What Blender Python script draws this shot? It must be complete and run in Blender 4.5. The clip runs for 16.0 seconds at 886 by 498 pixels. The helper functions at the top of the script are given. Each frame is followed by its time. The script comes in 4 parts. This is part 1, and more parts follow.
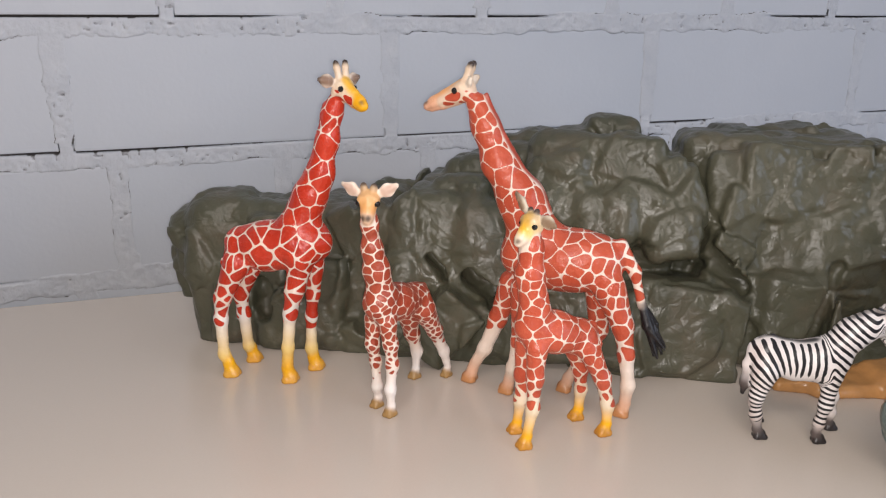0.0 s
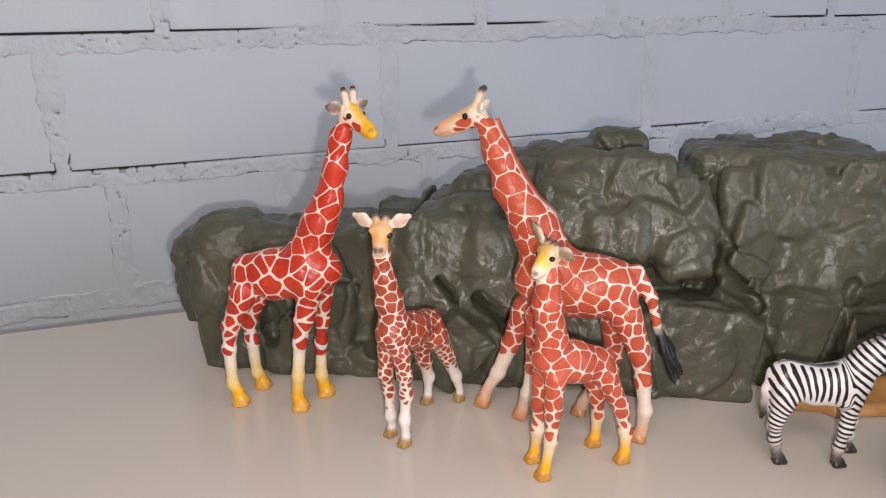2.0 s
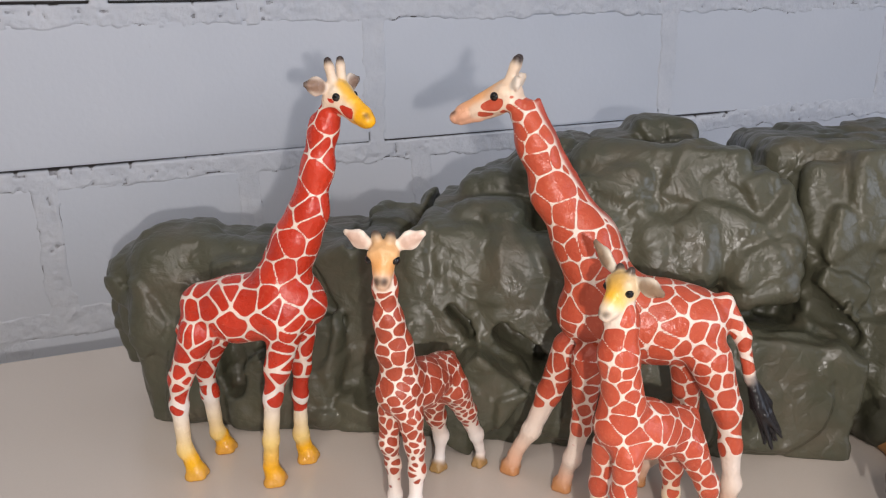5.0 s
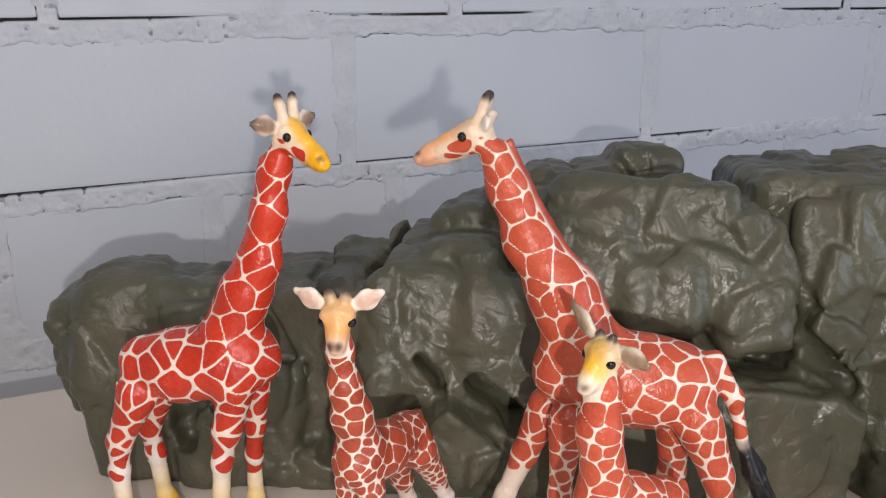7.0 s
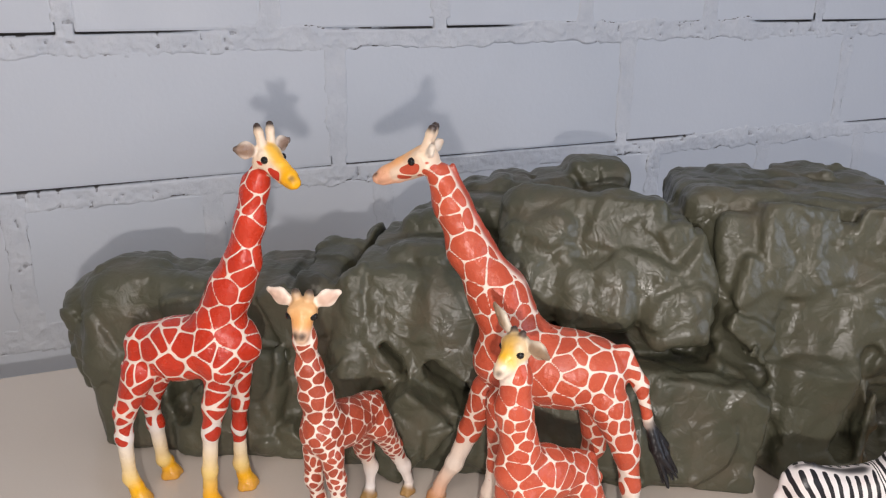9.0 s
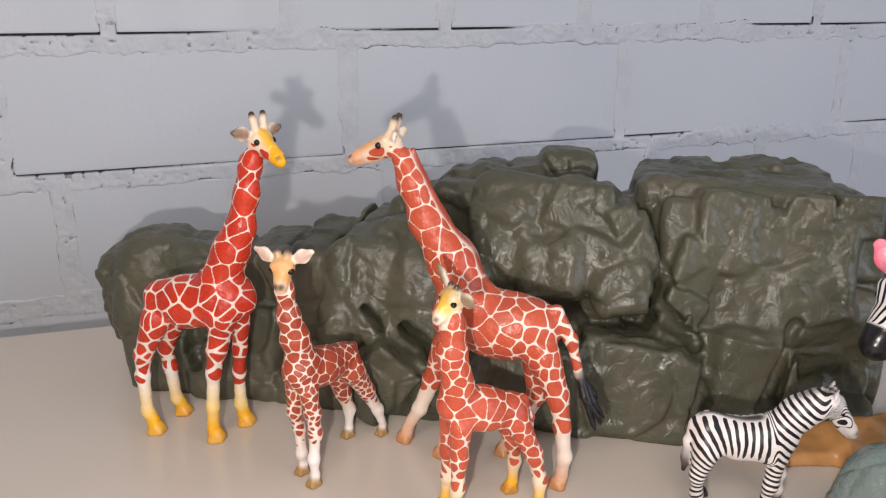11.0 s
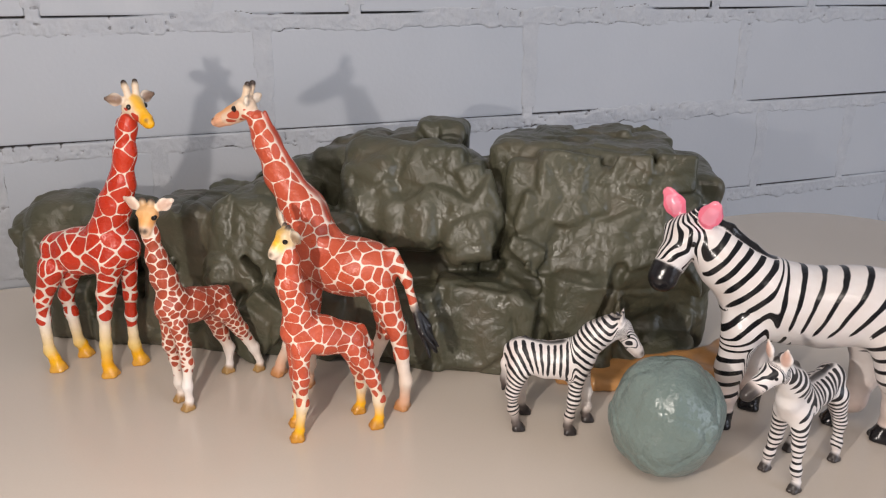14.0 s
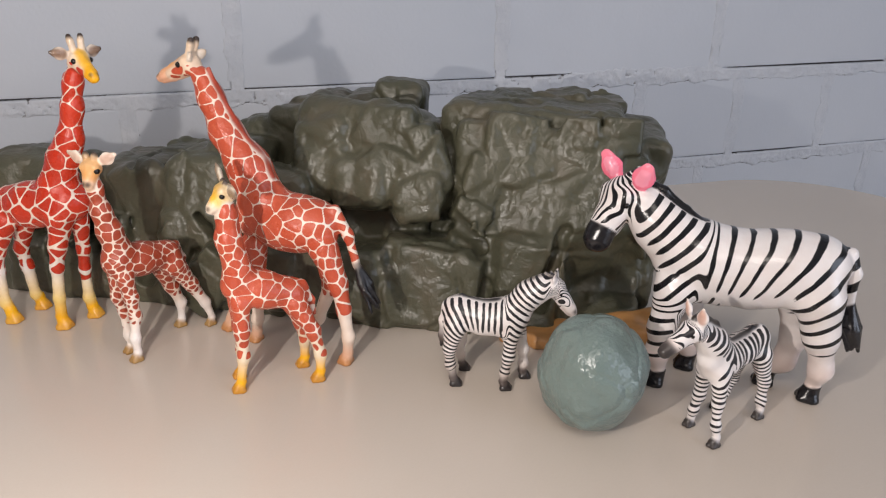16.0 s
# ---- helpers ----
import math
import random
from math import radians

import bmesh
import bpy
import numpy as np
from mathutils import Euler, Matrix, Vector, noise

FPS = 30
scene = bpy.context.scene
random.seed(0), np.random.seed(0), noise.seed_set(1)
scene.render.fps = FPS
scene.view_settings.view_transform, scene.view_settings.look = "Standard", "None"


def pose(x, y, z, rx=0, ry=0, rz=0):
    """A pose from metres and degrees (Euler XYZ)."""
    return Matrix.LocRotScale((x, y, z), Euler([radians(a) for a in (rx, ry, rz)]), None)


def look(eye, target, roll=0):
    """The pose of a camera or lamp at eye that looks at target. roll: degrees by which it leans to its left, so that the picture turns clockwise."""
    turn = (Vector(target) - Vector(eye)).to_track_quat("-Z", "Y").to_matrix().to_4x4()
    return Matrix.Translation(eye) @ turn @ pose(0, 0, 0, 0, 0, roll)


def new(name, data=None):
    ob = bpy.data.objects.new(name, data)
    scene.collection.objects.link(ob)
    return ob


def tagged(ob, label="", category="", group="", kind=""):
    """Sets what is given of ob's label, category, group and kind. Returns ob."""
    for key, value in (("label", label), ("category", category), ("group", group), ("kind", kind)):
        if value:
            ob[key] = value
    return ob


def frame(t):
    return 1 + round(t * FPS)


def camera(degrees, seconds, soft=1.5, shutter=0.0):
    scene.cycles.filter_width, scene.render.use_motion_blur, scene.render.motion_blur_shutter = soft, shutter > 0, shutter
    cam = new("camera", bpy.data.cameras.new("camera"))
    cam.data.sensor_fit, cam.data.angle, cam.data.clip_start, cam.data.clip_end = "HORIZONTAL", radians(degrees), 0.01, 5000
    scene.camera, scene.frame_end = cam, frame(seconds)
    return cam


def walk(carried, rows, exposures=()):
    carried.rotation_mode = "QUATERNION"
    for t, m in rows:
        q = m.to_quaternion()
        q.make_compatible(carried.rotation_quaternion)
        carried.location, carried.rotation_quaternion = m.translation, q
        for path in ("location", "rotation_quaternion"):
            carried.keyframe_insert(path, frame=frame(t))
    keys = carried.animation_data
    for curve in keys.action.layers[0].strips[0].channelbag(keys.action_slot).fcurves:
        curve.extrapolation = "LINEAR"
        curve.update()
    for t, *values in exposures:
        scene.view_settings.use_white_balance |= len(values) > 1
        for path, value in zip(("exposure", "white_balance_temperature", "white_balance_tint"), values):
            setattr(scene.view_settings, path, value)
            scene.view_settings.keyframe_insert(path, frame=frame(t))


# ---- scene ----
import itertools

cam = camera(61.82, 16.0, soft=1.2)
PATH = [
    (0, (0.04406, 0.01209, 0.18944), (0.35276, 0.91657, -0.10489), -0.09),
    (0.5, (0.04591, 0.01825, 0.19914), (0.35390, 0.92073, -0.10197), -0.12),
    (1, (0.04482, 0.01904, 0.20683), (0.35402, 0.91941, -0.09933), -0.47),
    (1.5, (0.03942, 0.02299, 0.20923), (0.35266, 0.92160, -0.09800), -0.79),
    (2, (0.03827, 0.02602, 0.20500), (0.35639, 0.92309, -0.10173), -0.93),
    (2.5, (0.04110, 0.04151, 0.19765), (0.36474, 0.93622, -0.11017), -0.82),
    (3, (0.04533, 0.06120, 0.19493), (0.37490, 0.95321, -0.11445), -0.67),
    (3.5, (0.04779, 0.08008, 0.19318), (0.38459, 0.96873, -0.11804), -0.90),
    (5.8, (0.05514, 0.12879, 0.18631), (0.41355, 1.00963, -0.12297), -0.78),
    (6, (0.05625, 0.13109, 0.18820), (0.41573, 1.01244, -0.11838), -0.77),
    (6.5, (0.06003, 0.13384, 0.19236), (0.42498, 1.01406, -0.11100), -0.61),
    (7, (0.06861, 0.14053, 0.19532), (0.44300, 1.01583, -0.11076), -0.67),
    (7.5, (0.07003, 0.14134, 0.19690), (0.45329, 1.01053, -0.11555), -0.58),
    (8, (0.06926, 0.12874, 0.20418), (0.45203, 0.99627, -0.11344), -0.36),
    (10.3, (0.08118, 0.05653, 0.22016), (0.39556, 0.94744, -0.10762), 0.16),
    (10.5, (0.08181, 0.05033, 0.21998), (0.39221, 0.94277, -0.10744), 0.20),
    (11, (0.08911, 0.03329, 0.22131), (0.39064, 0.92938, -0.10440), 0.07),
    (11.5, (0.09138, 0.01441, 0.22446), (0.39086, 0.91248, -0.09769), 0.09),
    (12, (0.09279, -0.00281, 0.22678), (0.39178, 0.89619, -0.09323), 0.27),
    (12.5, (0.10186, -0.01971, 0.22525), (0.40012, 0.87940, -0.09513), 0.39),
    (13, (0.12041, -0.03275, 0.22492), (0.41975, 0.86565, -0.09645), 0.29),
    (13.5, (0.13527, -0.03788, 0.22215), (0.43997, 0.85695, -0.10410), 0.08),
    (14, (0.14086, -0.04138, 0.21649), (0.45182, 0.84798, -0.11868), -0.12),
    (14.5, (0.14778, -0.04519, 0.21587), (0.46166, 0.83733, -0.13433), -0.06),
    (15, (0.15361, -0.04697, 0.21516), (0.46601, 0.82959, -0.15096), 0.25),
    (15.5, (0.15954, -0.05124, 0.21441), (0.46669, 0.82251, -0.16271), 0.58),
    (16, (0.16795, -0.05883, 0.21495), (0.47291, 0.81560, -0.16237), 0.74),
]
walk(cam, [(t, look(eye, target, roll)) for t, eye, target, roll in PATH], [(0, -0.09, 6480, 10), (3, -0.06, 6420, 10), (6, -0.07, 6420, 10), (8, -0.05, 6450, 10), (10.5, 0.02, 6540, 10), (13, -0.06, 6850, 10), (16, -0.12, 6650, 10)])

# ---------------------------------------------------------------- light
LAMP_AT = (0.046, 0.012, 0.188)          # the torch beside the lens
world = bpy.data.worlds.new("world")
scene.world = world
world.use_nodes = True
world.node_tree.nodes["Background"].inputs[0].default_value = (0.70, 0.72, 0.88, 1)
world.node_tree.nodes["Background"].inputs[1].default_value = 0.26


def area(name, at, target, size, size_y, watts, colour):
    data = bpy.data.lights.new(name, "AREA")
    data.shape, data.size, data.size_y, data.energy, data.color = "RECTANGLE", size, size_y, watts, colour
    ob = new(name, data)
    ob.matrix_world = look(at, target)
    return ob


torch = bpy.data.lights.new("torch", "POINT")
torch.energy, torch.color, torch.shadow_soft_size = 3.7, (1.0, 0.925, 0.885), 0.0045
new("torch", torch).location = LAMP_AT
# Unseen overhead fill, set below the ceiling to brighten wall more than table.
area("overhead_fill", (-0.45, -0.9, 1.6), (0.1, 0.4, 0.1), 1.1, 0.5, 14.5, (1.0, 0.90, 0.84))
# Added fill from the front right, low, to brighten the wall; no window there.
area("right_fill", (1.7, -1.6, 0.6), (0.5, 0.5, 0.1), 1.3, 1.3, 23, (0.74, 0.82, 1.0))


# ---------------------------------------------------------------- materials
class Nodes:
    """A small helper to wire a node material."""

    def __init__(self, name):
        self.mat = bpy.data.materials.new(name)
        self.mat.use_nodes = True
        self.tree = self.mat.node_tree
        self.bsdf = self.tree.nodes["Principled BSDF"]

    def node(self, kind, **settings):
        n = self.tree.nodes.new(kind)
        for key, value in settings.items():
            if key in n.inputs:
                self.plug(n.inputs[key], value)
        return n

    def plug(self, socket, value):
        if isinstance(value, bpy.types.NodeSocket):
            self.tree.links.new(value, socket)
        else:
            socket.default_value = value

    def coords(self):
        return self.node("ShaderNodeTexCoord").outputs["Object"]

    def attribute(self, name):
        n = self.tree.nodes.new("ShaderNodeAttribute")
        n.attribute_name = name
        return n

    def noise(self, scale, detail=4.0, rough=0.55, vector=None, distort=0.0):
        return self.node("ShaderNodeTexNoise", Vector=vector or self.coords(), Scale=scale, Detail=detail, Roughness=rough, Distortion=distort).outputs["Fac"]

    def warped(self, scale, amount):
        """The coordinates, pushed about by noise."""
        noise = self.node("ShaderNodeTexNoise", Vector=self.coords(), Scale=scale).outputs["Color"]
        n = self.tree.nodes.new("ShaderNodeVectorMath")
        n.operation = "MULTIPLY_ADD"
        self.plug(n.inputs[0], noise)
        self.plug(n.inputs[1], (amount,) * 3)
        self.plug(n.inputs[2], self.coords())
        return n.outputs[0]

    def ramp(self, value, stops):
        n = self.tree.nodes.new("ShaderNodeValToRGB")
        self.plug(n.inputs[0], value)
        while len(n.color_ramp.elements) < len(stops):
            n.color_ramp.elements.new(0.5)
        for e, (at, colour) in zip(n.color_ramp.elements, stops):
            e.position, e.color = at, (*colour, 1) if len(colour) == 3 else colour
        return n.outputs[0]

    def math(self, what, a, b=0.0, clamp=False):
        n = self.tree.nodes.new("ShaderNodeMath")
        n.operation, n.use_clamp = what, clamp
        self.plug(n.inputs[0], a)
        self.plug(n.inputs[1], b)
        return n.outputs[0]

    def span(self, value, a, b, c=0.0, d=1.0):
        n = self.tree.nodes.new("ShaderNodeMapRange")
        for k, v in enumerate((value, a, b, c, d)):
            self.plug(n.inputs[k], v)
        return n.outputs[0]

    def mix(self, fac, a, b, blend="MIX"):
        n = self.tree.nodes.new("ShaderNodeMix")
        n.data_type, n.blend_type = "RGBA", blend
        self.plug(n.inputs[0], fac)
        for k, v in ((6, a), (7, b)):
            self.plug(n.inputs[k], (*v, 1) if isinstance(v, tuple) and len(v) == 3 else v)
        return n.outputs[2]

    def bump(self, height, strength, distance):
        n = self.node("ShaderNodeBump", Height=height, Strength=strength, Distance=distance)
        self.tree.links.new(n.outputs[0], self.bsdf.inputs["Normal"])

    def done(self, colour, rough, **more):
        self.plug(self.bsdf.inputs["Base Color"], (*colour, 1) if isinstance(colour, tuple) and len(colour) == 3 else colour)
        self.plug(self.bsdf.inputs["Roughness"], rough)
        for key, value in more.items():
            self.plug(self.bsdf.inputs[key.replace("_", " ")], value)
        return self.mat


def plain(name, colour, rough=0.5, grain=60.0, vary=0.12, bump=0.0):
    m = Nodes(name)
    n = m.noise(grain)
    c = m.mix(m.span(n, 0.3, 0.7), tuple(v * (1 - vary) for v in colour), tuple(min(1, v * (1 + vary)) for v in colour))
    if bump:
        m.bump(n, 0.4, bump)
    return m.done(c, rough)


def brick_paint():
    m = Nodes("painted_brick")
    tint = m.node("ShaderNodeObjectInfo").outputs["Random"]
    where = m.node("ShaderNodeNewGeometry").outputs["Position"]
    base = m.mix(m.span(m.noise(3.5, 3, vector=where), 0.3, 0.7), (0.51, 0.547, 0.604), (0.58, 0.607, 0.655))
    base = m.mix(m.span(tint, 0, 1, 0, 0.35), base, (0.60, 0.614, 0.653))
    specks = m.ramp(m.noise(75, 5, 0.7, where), [(0.70, (0, 0, 0)), (0.76, (1, 1, 1))])
    c = m.mix(m.math("MULTIPLY", specks, 0.25), base, (0.33, 0.33, 0.35))
    h = m.math("ADD", m.noise(16, 3, vector=where), m.math("MULTIPLY", m.noise(260, 4, vector=where), 0.25))
    m.bump(h, 0.22, 0.003)
    return m.done(c, m.span(m.noise(30, vector=where), 0.3, 0.7, 0.42, 0.62))


def mortar_paint():
    m = Nodes("painted_mortar")
    where = m.node("ShaderNodeNewGeometry").outputs["Position"]
    # dark brown in the recesses: unpainted mortar, with their shade put into the colour
    recess_dark = m.attribute("recess_dark").outputs["Fac"]
    base = m.mix(m.span(m.noise(45, 5, 0.65, where), 0.3, 0.7), (0.525, 0.553, 0.604), (0.605, 0.627, 0.668))
    edge = m.math("ADD", recess_dark, m.math("MULTIPLY", m.math("SUBTRACT", m.noise(320, 3, 0.7, where), 0.5), 0.5))
    c = m.mix(m.span(edge, 0.34, 0.64), base, (0.085, 0.075, 0.07))
    m.bump(m.noise(170, 6, 0.7, where), 0.5, 0.003)
    return m.done(c, 0.7)


def table_laminate():
    m = Nodes("cream_laminate")
    c = m.mix(m.span(m.noise(2.2, 2), 0.3, 0.7), (0.565, 0.50, 0.435), (0.605, 0.54, 0.475))
    c = m.mix(m.span(m.noise(900, 2), 0.35, 0.75, 0, 0.12), c, (0.48, 0.42, 0.34))
    m.bump(m.noise(5, 2), 0.06, 0.01)
    return m.done(c, m.span(m.noise(9, 4), 0.3, 0.7, 0.19, 0.27), Specular_IOR_Level=0.5)


def rock_plastic():
    m = Nodes("olive_rock_plastic")
    c = m.mix(m.span(m.noise(14, 4), 0.35, 0.65), (0.057, 0.059, 0.038), (0.095, 0.092, 0.061))
    c = m.mix(m.span(m.noise(38, 3), 0.5, 0.75, 0, 0.6), c, (0.125, 0.10, 0.068))
    fine = m.math("ADD", m.math("MULTIPLY", m.noise(110, 3, 0.5, distort=0.6), 1.4), m.math("MULTIPLY", m.noise(420, 3), 0.22))
    chip = m.node("ShaderNodeTexVoronoi", Vector=m.warped(50, 0.03), Scale=70.0)
    chip.feature = "DISTANCE_TO_EDGE"
    fine = m.math("ADD", fine, m.span(chip.outputs["Distance"], 0.0, 0.12, 0.0, 0.13))
    m.bump(fine, 0.30, 0.003)
    return m.done(c, m.span(m.noise(50, 4), 0.3, 0.7, 0.30, 0.47), Specular_IOR_Level=0.5)


def giraffe_paint(name, patch, dark, gloss, speckle):
    """Patches over the ground paint: edge is the distance to the nearest seam between patches, gap half its width."""
    m = Nodes(name)
    paint = m.attribute("paint").outputs["Color"]
    edge, gap, shade = (m.attribute(k).outputs["Fac"] for k in ("edge", "gap", "shade"))
    worn = m.math("MULTIPLY", m.math("SUBTRACT", m.noise(260, 3), 0.5), 0.36)
    mask = m.span(m.math("SUBTRACT", m.math("ADD", edge, worn), gap), -0.10, 0.12)
    red = m.mix(m.math("ADD", m.math("MULTIPLY", shade, 0.55), m.math("MULTIPLY", m.noise(150, 4), 0.6)), dark, patch)
    red = m.mix(m.span(m.noise(520, 5, 0.7), 0.54, 0.72, 0, speckle), red, (0.72, 0.25, 0.14))
    c = m.mix(mask, m.mix(m.span(m.noise(60, 4), 0.35, 0.7, 0, 0.6), paint, (0.95, 0.84, 0.76), "MULTIPLY"), red)
    m.bump(m.math("ADD", m.math("MULTIPLY", mask, -0.6), m.math("MULTIPLY", m.noise(420, 4), 1.3)), 0.5, 0.0008)
    return m.done(c, m.span(m.noise(90), 0.3, 0.7, gloss - 0.06, gloss + 0.08), Specular_IOR_Level=0.45)


def zebra_paint(name, gloss, black=(0.012, 0.011, 0.014), wobble=0.7, grain=55):
    m = Nodes(name)
    paint = m.attribute("paint").outputs["Color"]
    phase, gap = m.attribute("stripe").outputs["Fac"], m.attribute("gap").outputs["Fac"]
    wob = m.math("MULTIPLY", m.math("SUBTRACT", m.noise(grain, 2), 0.5), wobble)
    wave = m.math("SINE", m.math("MULTIPLY", m.math("ADD", phase, wob), 6.2832))
    width = m.math("ADD", gap, m.math("MULTIPLY", m.math("SUBTRACT", m.noise(grain * 1.7, 2), 0.5), 0.9))
    mask = m.span(m.math("SUBTRACT", wave, width), -0.12, 0.12)
    c = m.mix(mask, m.mix(m.span(m.noise(70, 4), 0.4, 0.7, 0, 0.5), paint, (0.86, 0.78, 0.74), "MULTIPLY"), black)
    m.bump(m.math("ADD", m.noise(300, 3), m.math("MULTIPLY", mask, 0.4)), 0.2, 0.0008)
    return m.done(c, gloss, Specular_IOR_Level=0.5)


BRICK, MORTAR, LAMINATE, ROCK = brick_paint(), mortar_paint(), table_laminate(), rock_plastic()
EYE_BLACK = plain("eye_black", (0.006, 0.005, 0.005), 0.12)
SAND = plain("tan_sand_plastic", (0.50, 0.25, 0.09), 0.28, 70, 0.22, 0.002)
ROOM = plain("room_paint", (0.72, 0.72, 0.7), 0.8, 4, 0.04)
FLOOR_WOOD = plain("room_floor", (0.32, 0.24, 0.17), 0.5, 9, 0.2)
METAL = plain("table_leg_paint", (0.55, 0.53, 0.5), 0.4, 20, 0.05)


# ---------------------------------------------------------------- mesh helpers
def link(name, me, material, parent=None, label=""):
    for mat in material if isinstance(material, (list, tuple)) else [material]:
        me.materials.append(mat)
    ob = new(name, me)
    if parent:
        ob.parent = parent
    if label:
        ob["label"] = label
    return ob


def part(name, bm, material, parent, label=""):
    me = bpy.data.meshes.new(name)
    bm.to_mesh(me)
    bm.free()
    return link(name, me, material, parent, label)


def raw_mesh(name, verts, quads, smooth=True):
    me = bpy.data.meshes.new(name)
    me.vertices.add(len(verts))
    me.vertices.foreach_set("co", np.asarray(verts, np.float32).ravel())
    quads = np.asarray(quads, np.int32)
    me.loops.add(quads.size)
    me.loops.foreach_set("vertex_index", quads.ravel())
    me.polygons.add(len(quads))
    me.polygons.foreach_set("loop_start", np.arange(0, quads.size, quads.shape[1], dtype=np.int32))
    me.polygons.foreach_set("use_smooth", np.full(len(quads), smooth))
    me.update(calc_edges=True)
    return me


def box(bm, x0, x1, y0, y1, z0, z1, bevel=0.0):
    made = bmesh.ops.create_cube(bm, size=1.0)["verts"]
    bmesh.ops.scale(bm, vec=(x1 - x0, y1 - y0, z1 - z0), verts=made)
    bmesh.ops.translate(bm, vec=((x0 + x1) / 2, (y0 + y1) / 2, (z0 + z1) / 2), verts=made)
    if bevel:
        edges = list({e for v in made for e in v.link_edges})
        bmesh.ops.bevel(bm, geom=edges, offset=bevel, segments=2, profile=0.6, affect="EDGES")


def surface_net(field, origin, step):
    """The zero surface of a field of signed distances on a grid, as vertices and quads."""
    sign = field < 0
    views = [sign[a : a - 1 or None, b : b - 1 or None, c : c - 1 or None] for a in (0, 1) for b in (0, 1) for c in (0, 1)]
    some, every = views[0].copy(), views[0].copy()
    for v in views[1:]:
        some |= v
        every &= v
    cells = np.argwhere(some & ~every)
    corner = np.array([(a, b, c) for a in (0, 1) for b in (0, 1) for c in (0, 1)])
    value = np.stack([field[tuple((cells + k).T)] for k in corner], 1)
    total, count = np.zeros((len(cells), 3)), np.zeros(len(cells))
    for p in range(8):
        for q in range(p + 1, 8):
            if abs(corner[p] - corner[q]).sum() != 1:
                continue
            a, b = value[:, p], value[:, q]
            cut = (a < 0) != (b < 0)
            t = np.where(cut, a / np.where(cut, a - b, 1), 0)
            total += np.where(cut[:, None], corner[p] + t[:, None] * (corner[q] - corner[p]), 0)
            count += cut
    verts = origin + step * (cells + total / count[:, None])
    number = np.full(some.shape, -1, np.int32)
    number[tuple(cells.T)] = np.arange(len(cells))
    quads = []
    for axis in range(3):
        u, v = [k for k in range(3) if k != axis]
        lo, hi = [slice(None)] * 3, [slice(None)] * 3
        lo[axis], hi[axis] = slice(0, -1), slice(1, None)
        cut = sign[tuple(lo)] != sign[tuple(hi)]
        edge = np.argwhere(cut)
        edge = edge[(edge[:, u] > 0) & (edge[:, v] > 0) & (edge[:, u] < field.shape[u] - 1) & (edge[:, v] < field.shape[v] - 1)]
        inside = sign[tuple(edge.T)]
        ring = []
        for du, dv in ((-1, -1), (0, -1), (0, 0), (-1, 0)):
            c = edge.copy()
            c[:, u] += du
            c[:, v] += dv
            ring.append(number[tuple(c.T)])
        ring = np.stack(ring, 1)
        flip = inside if axis != 1 else ~inside
        ring[~flip] = ring[~flip][:, ::-1]
        quads.append(ring)
    return verts, np.concatenate(quads)


def hashed(i, j, k, salt):
    """A random number from 0 to 1 for each lattice cell."""
    h = (i.astype(np.int64) * 73856093) ^ (j.astype(np.int64) * 19349663) ^ (k.astype(np.int64) * 83492791) ^ (salt * 2654435761)
    h = (h ^ (h >> 13)) * 1274126177 & 0x7FFFFFFF
    return ((h ^ (h >> 16)) & 0xFFFFF) / 1048575.0


TURNS = np.array([Euler((a, b, c)).to_matrix() for a, b, c in np.random.RandomState(3).rand(24, 3) * 6.28])


def ripple(p, size, salt):
    """Smooth value noise from -1 to 1."""
    q = p / size
    base = np.floor(q).astype(np.int64)
    f = q - base
    f = f * f * (3 - 2 * f)
    out = np.zeros(len(p))
    for a in (0, 1):
        for b in (0, 1):
            for c in (0, 1):
                w = (f[:, 0] if a else 1 - f[:, 0]) * (f[:, 1] if b else 1 - f[:, 1]) * (f[:, 2] if c else 1 - f[:, 2])
                out += w * hashed(base[:, 0] + a, base[:, 1] + b, base[:, 2] + c, salt)
    return out * 2 - 1


# ---------------------------------------------------------------- room, wall, table
def slab(name, x0, x1, y0, y1, z0, z1, material, label):
    bm = bmesh.new()
    box(bm, x0, x1, y0, y1, z0, z1)
    return tagged(part(name, bm, material, None), label, "room", kind="structure")


WALL_Y = 0.65                     # the bricks' faces
FLOOR_Z, CEIL_Z = -0.75, 1.85
wall_back = slab("wall_back", -2.4, 2.8, WALL_Y + 0.012, WALL_Y + 0.2, FLOOR_Z, CEIL_Z, MORTAR, "white-grey painted brick wall behind the table")
tagged(wall_back, category="wall")
tagged(slab("wall_left", -2.6, -2.4, -2.4, WALL_Y + 0.2, FLOOR_Z, CEIL_Z, ROOM, "plain pale painted room wall"), category="wall")
tagged(slab("wall_right", 2.8, 3.0, -2.4, WALL_Y + 0.2, FLOOR_Z, CEIL_Z, ROOM, "plain pale painted room wall"), category="wall")
tagged(slab("wall_front", -2.6, 3.0, -2.6, -2.4, FLOOR_Z, CEIL_Z, ROOM, "plain pale painted room wall"), category="wall")
tagged(slab("floor", -2.6, 3.0, -2.6, WALL_Y + 0.2, FLOOR_Z - 0.1, FLOOR_Z, FLOOR_WOOD, "plain brown room floor"), category="floor")
tagged(slab("ceiling", -2.6, 3.0, -2.6, WALL_Y + 0.2, CEIL_Z, CEIL_Z + 0.1, ROOM, "plain white painted ceiling"), category="ceiling")

COURSE, BRICK_H, BED = 0.1020, 0.0885, 0.0925   # pitch, height, underside of the course that has long bricks


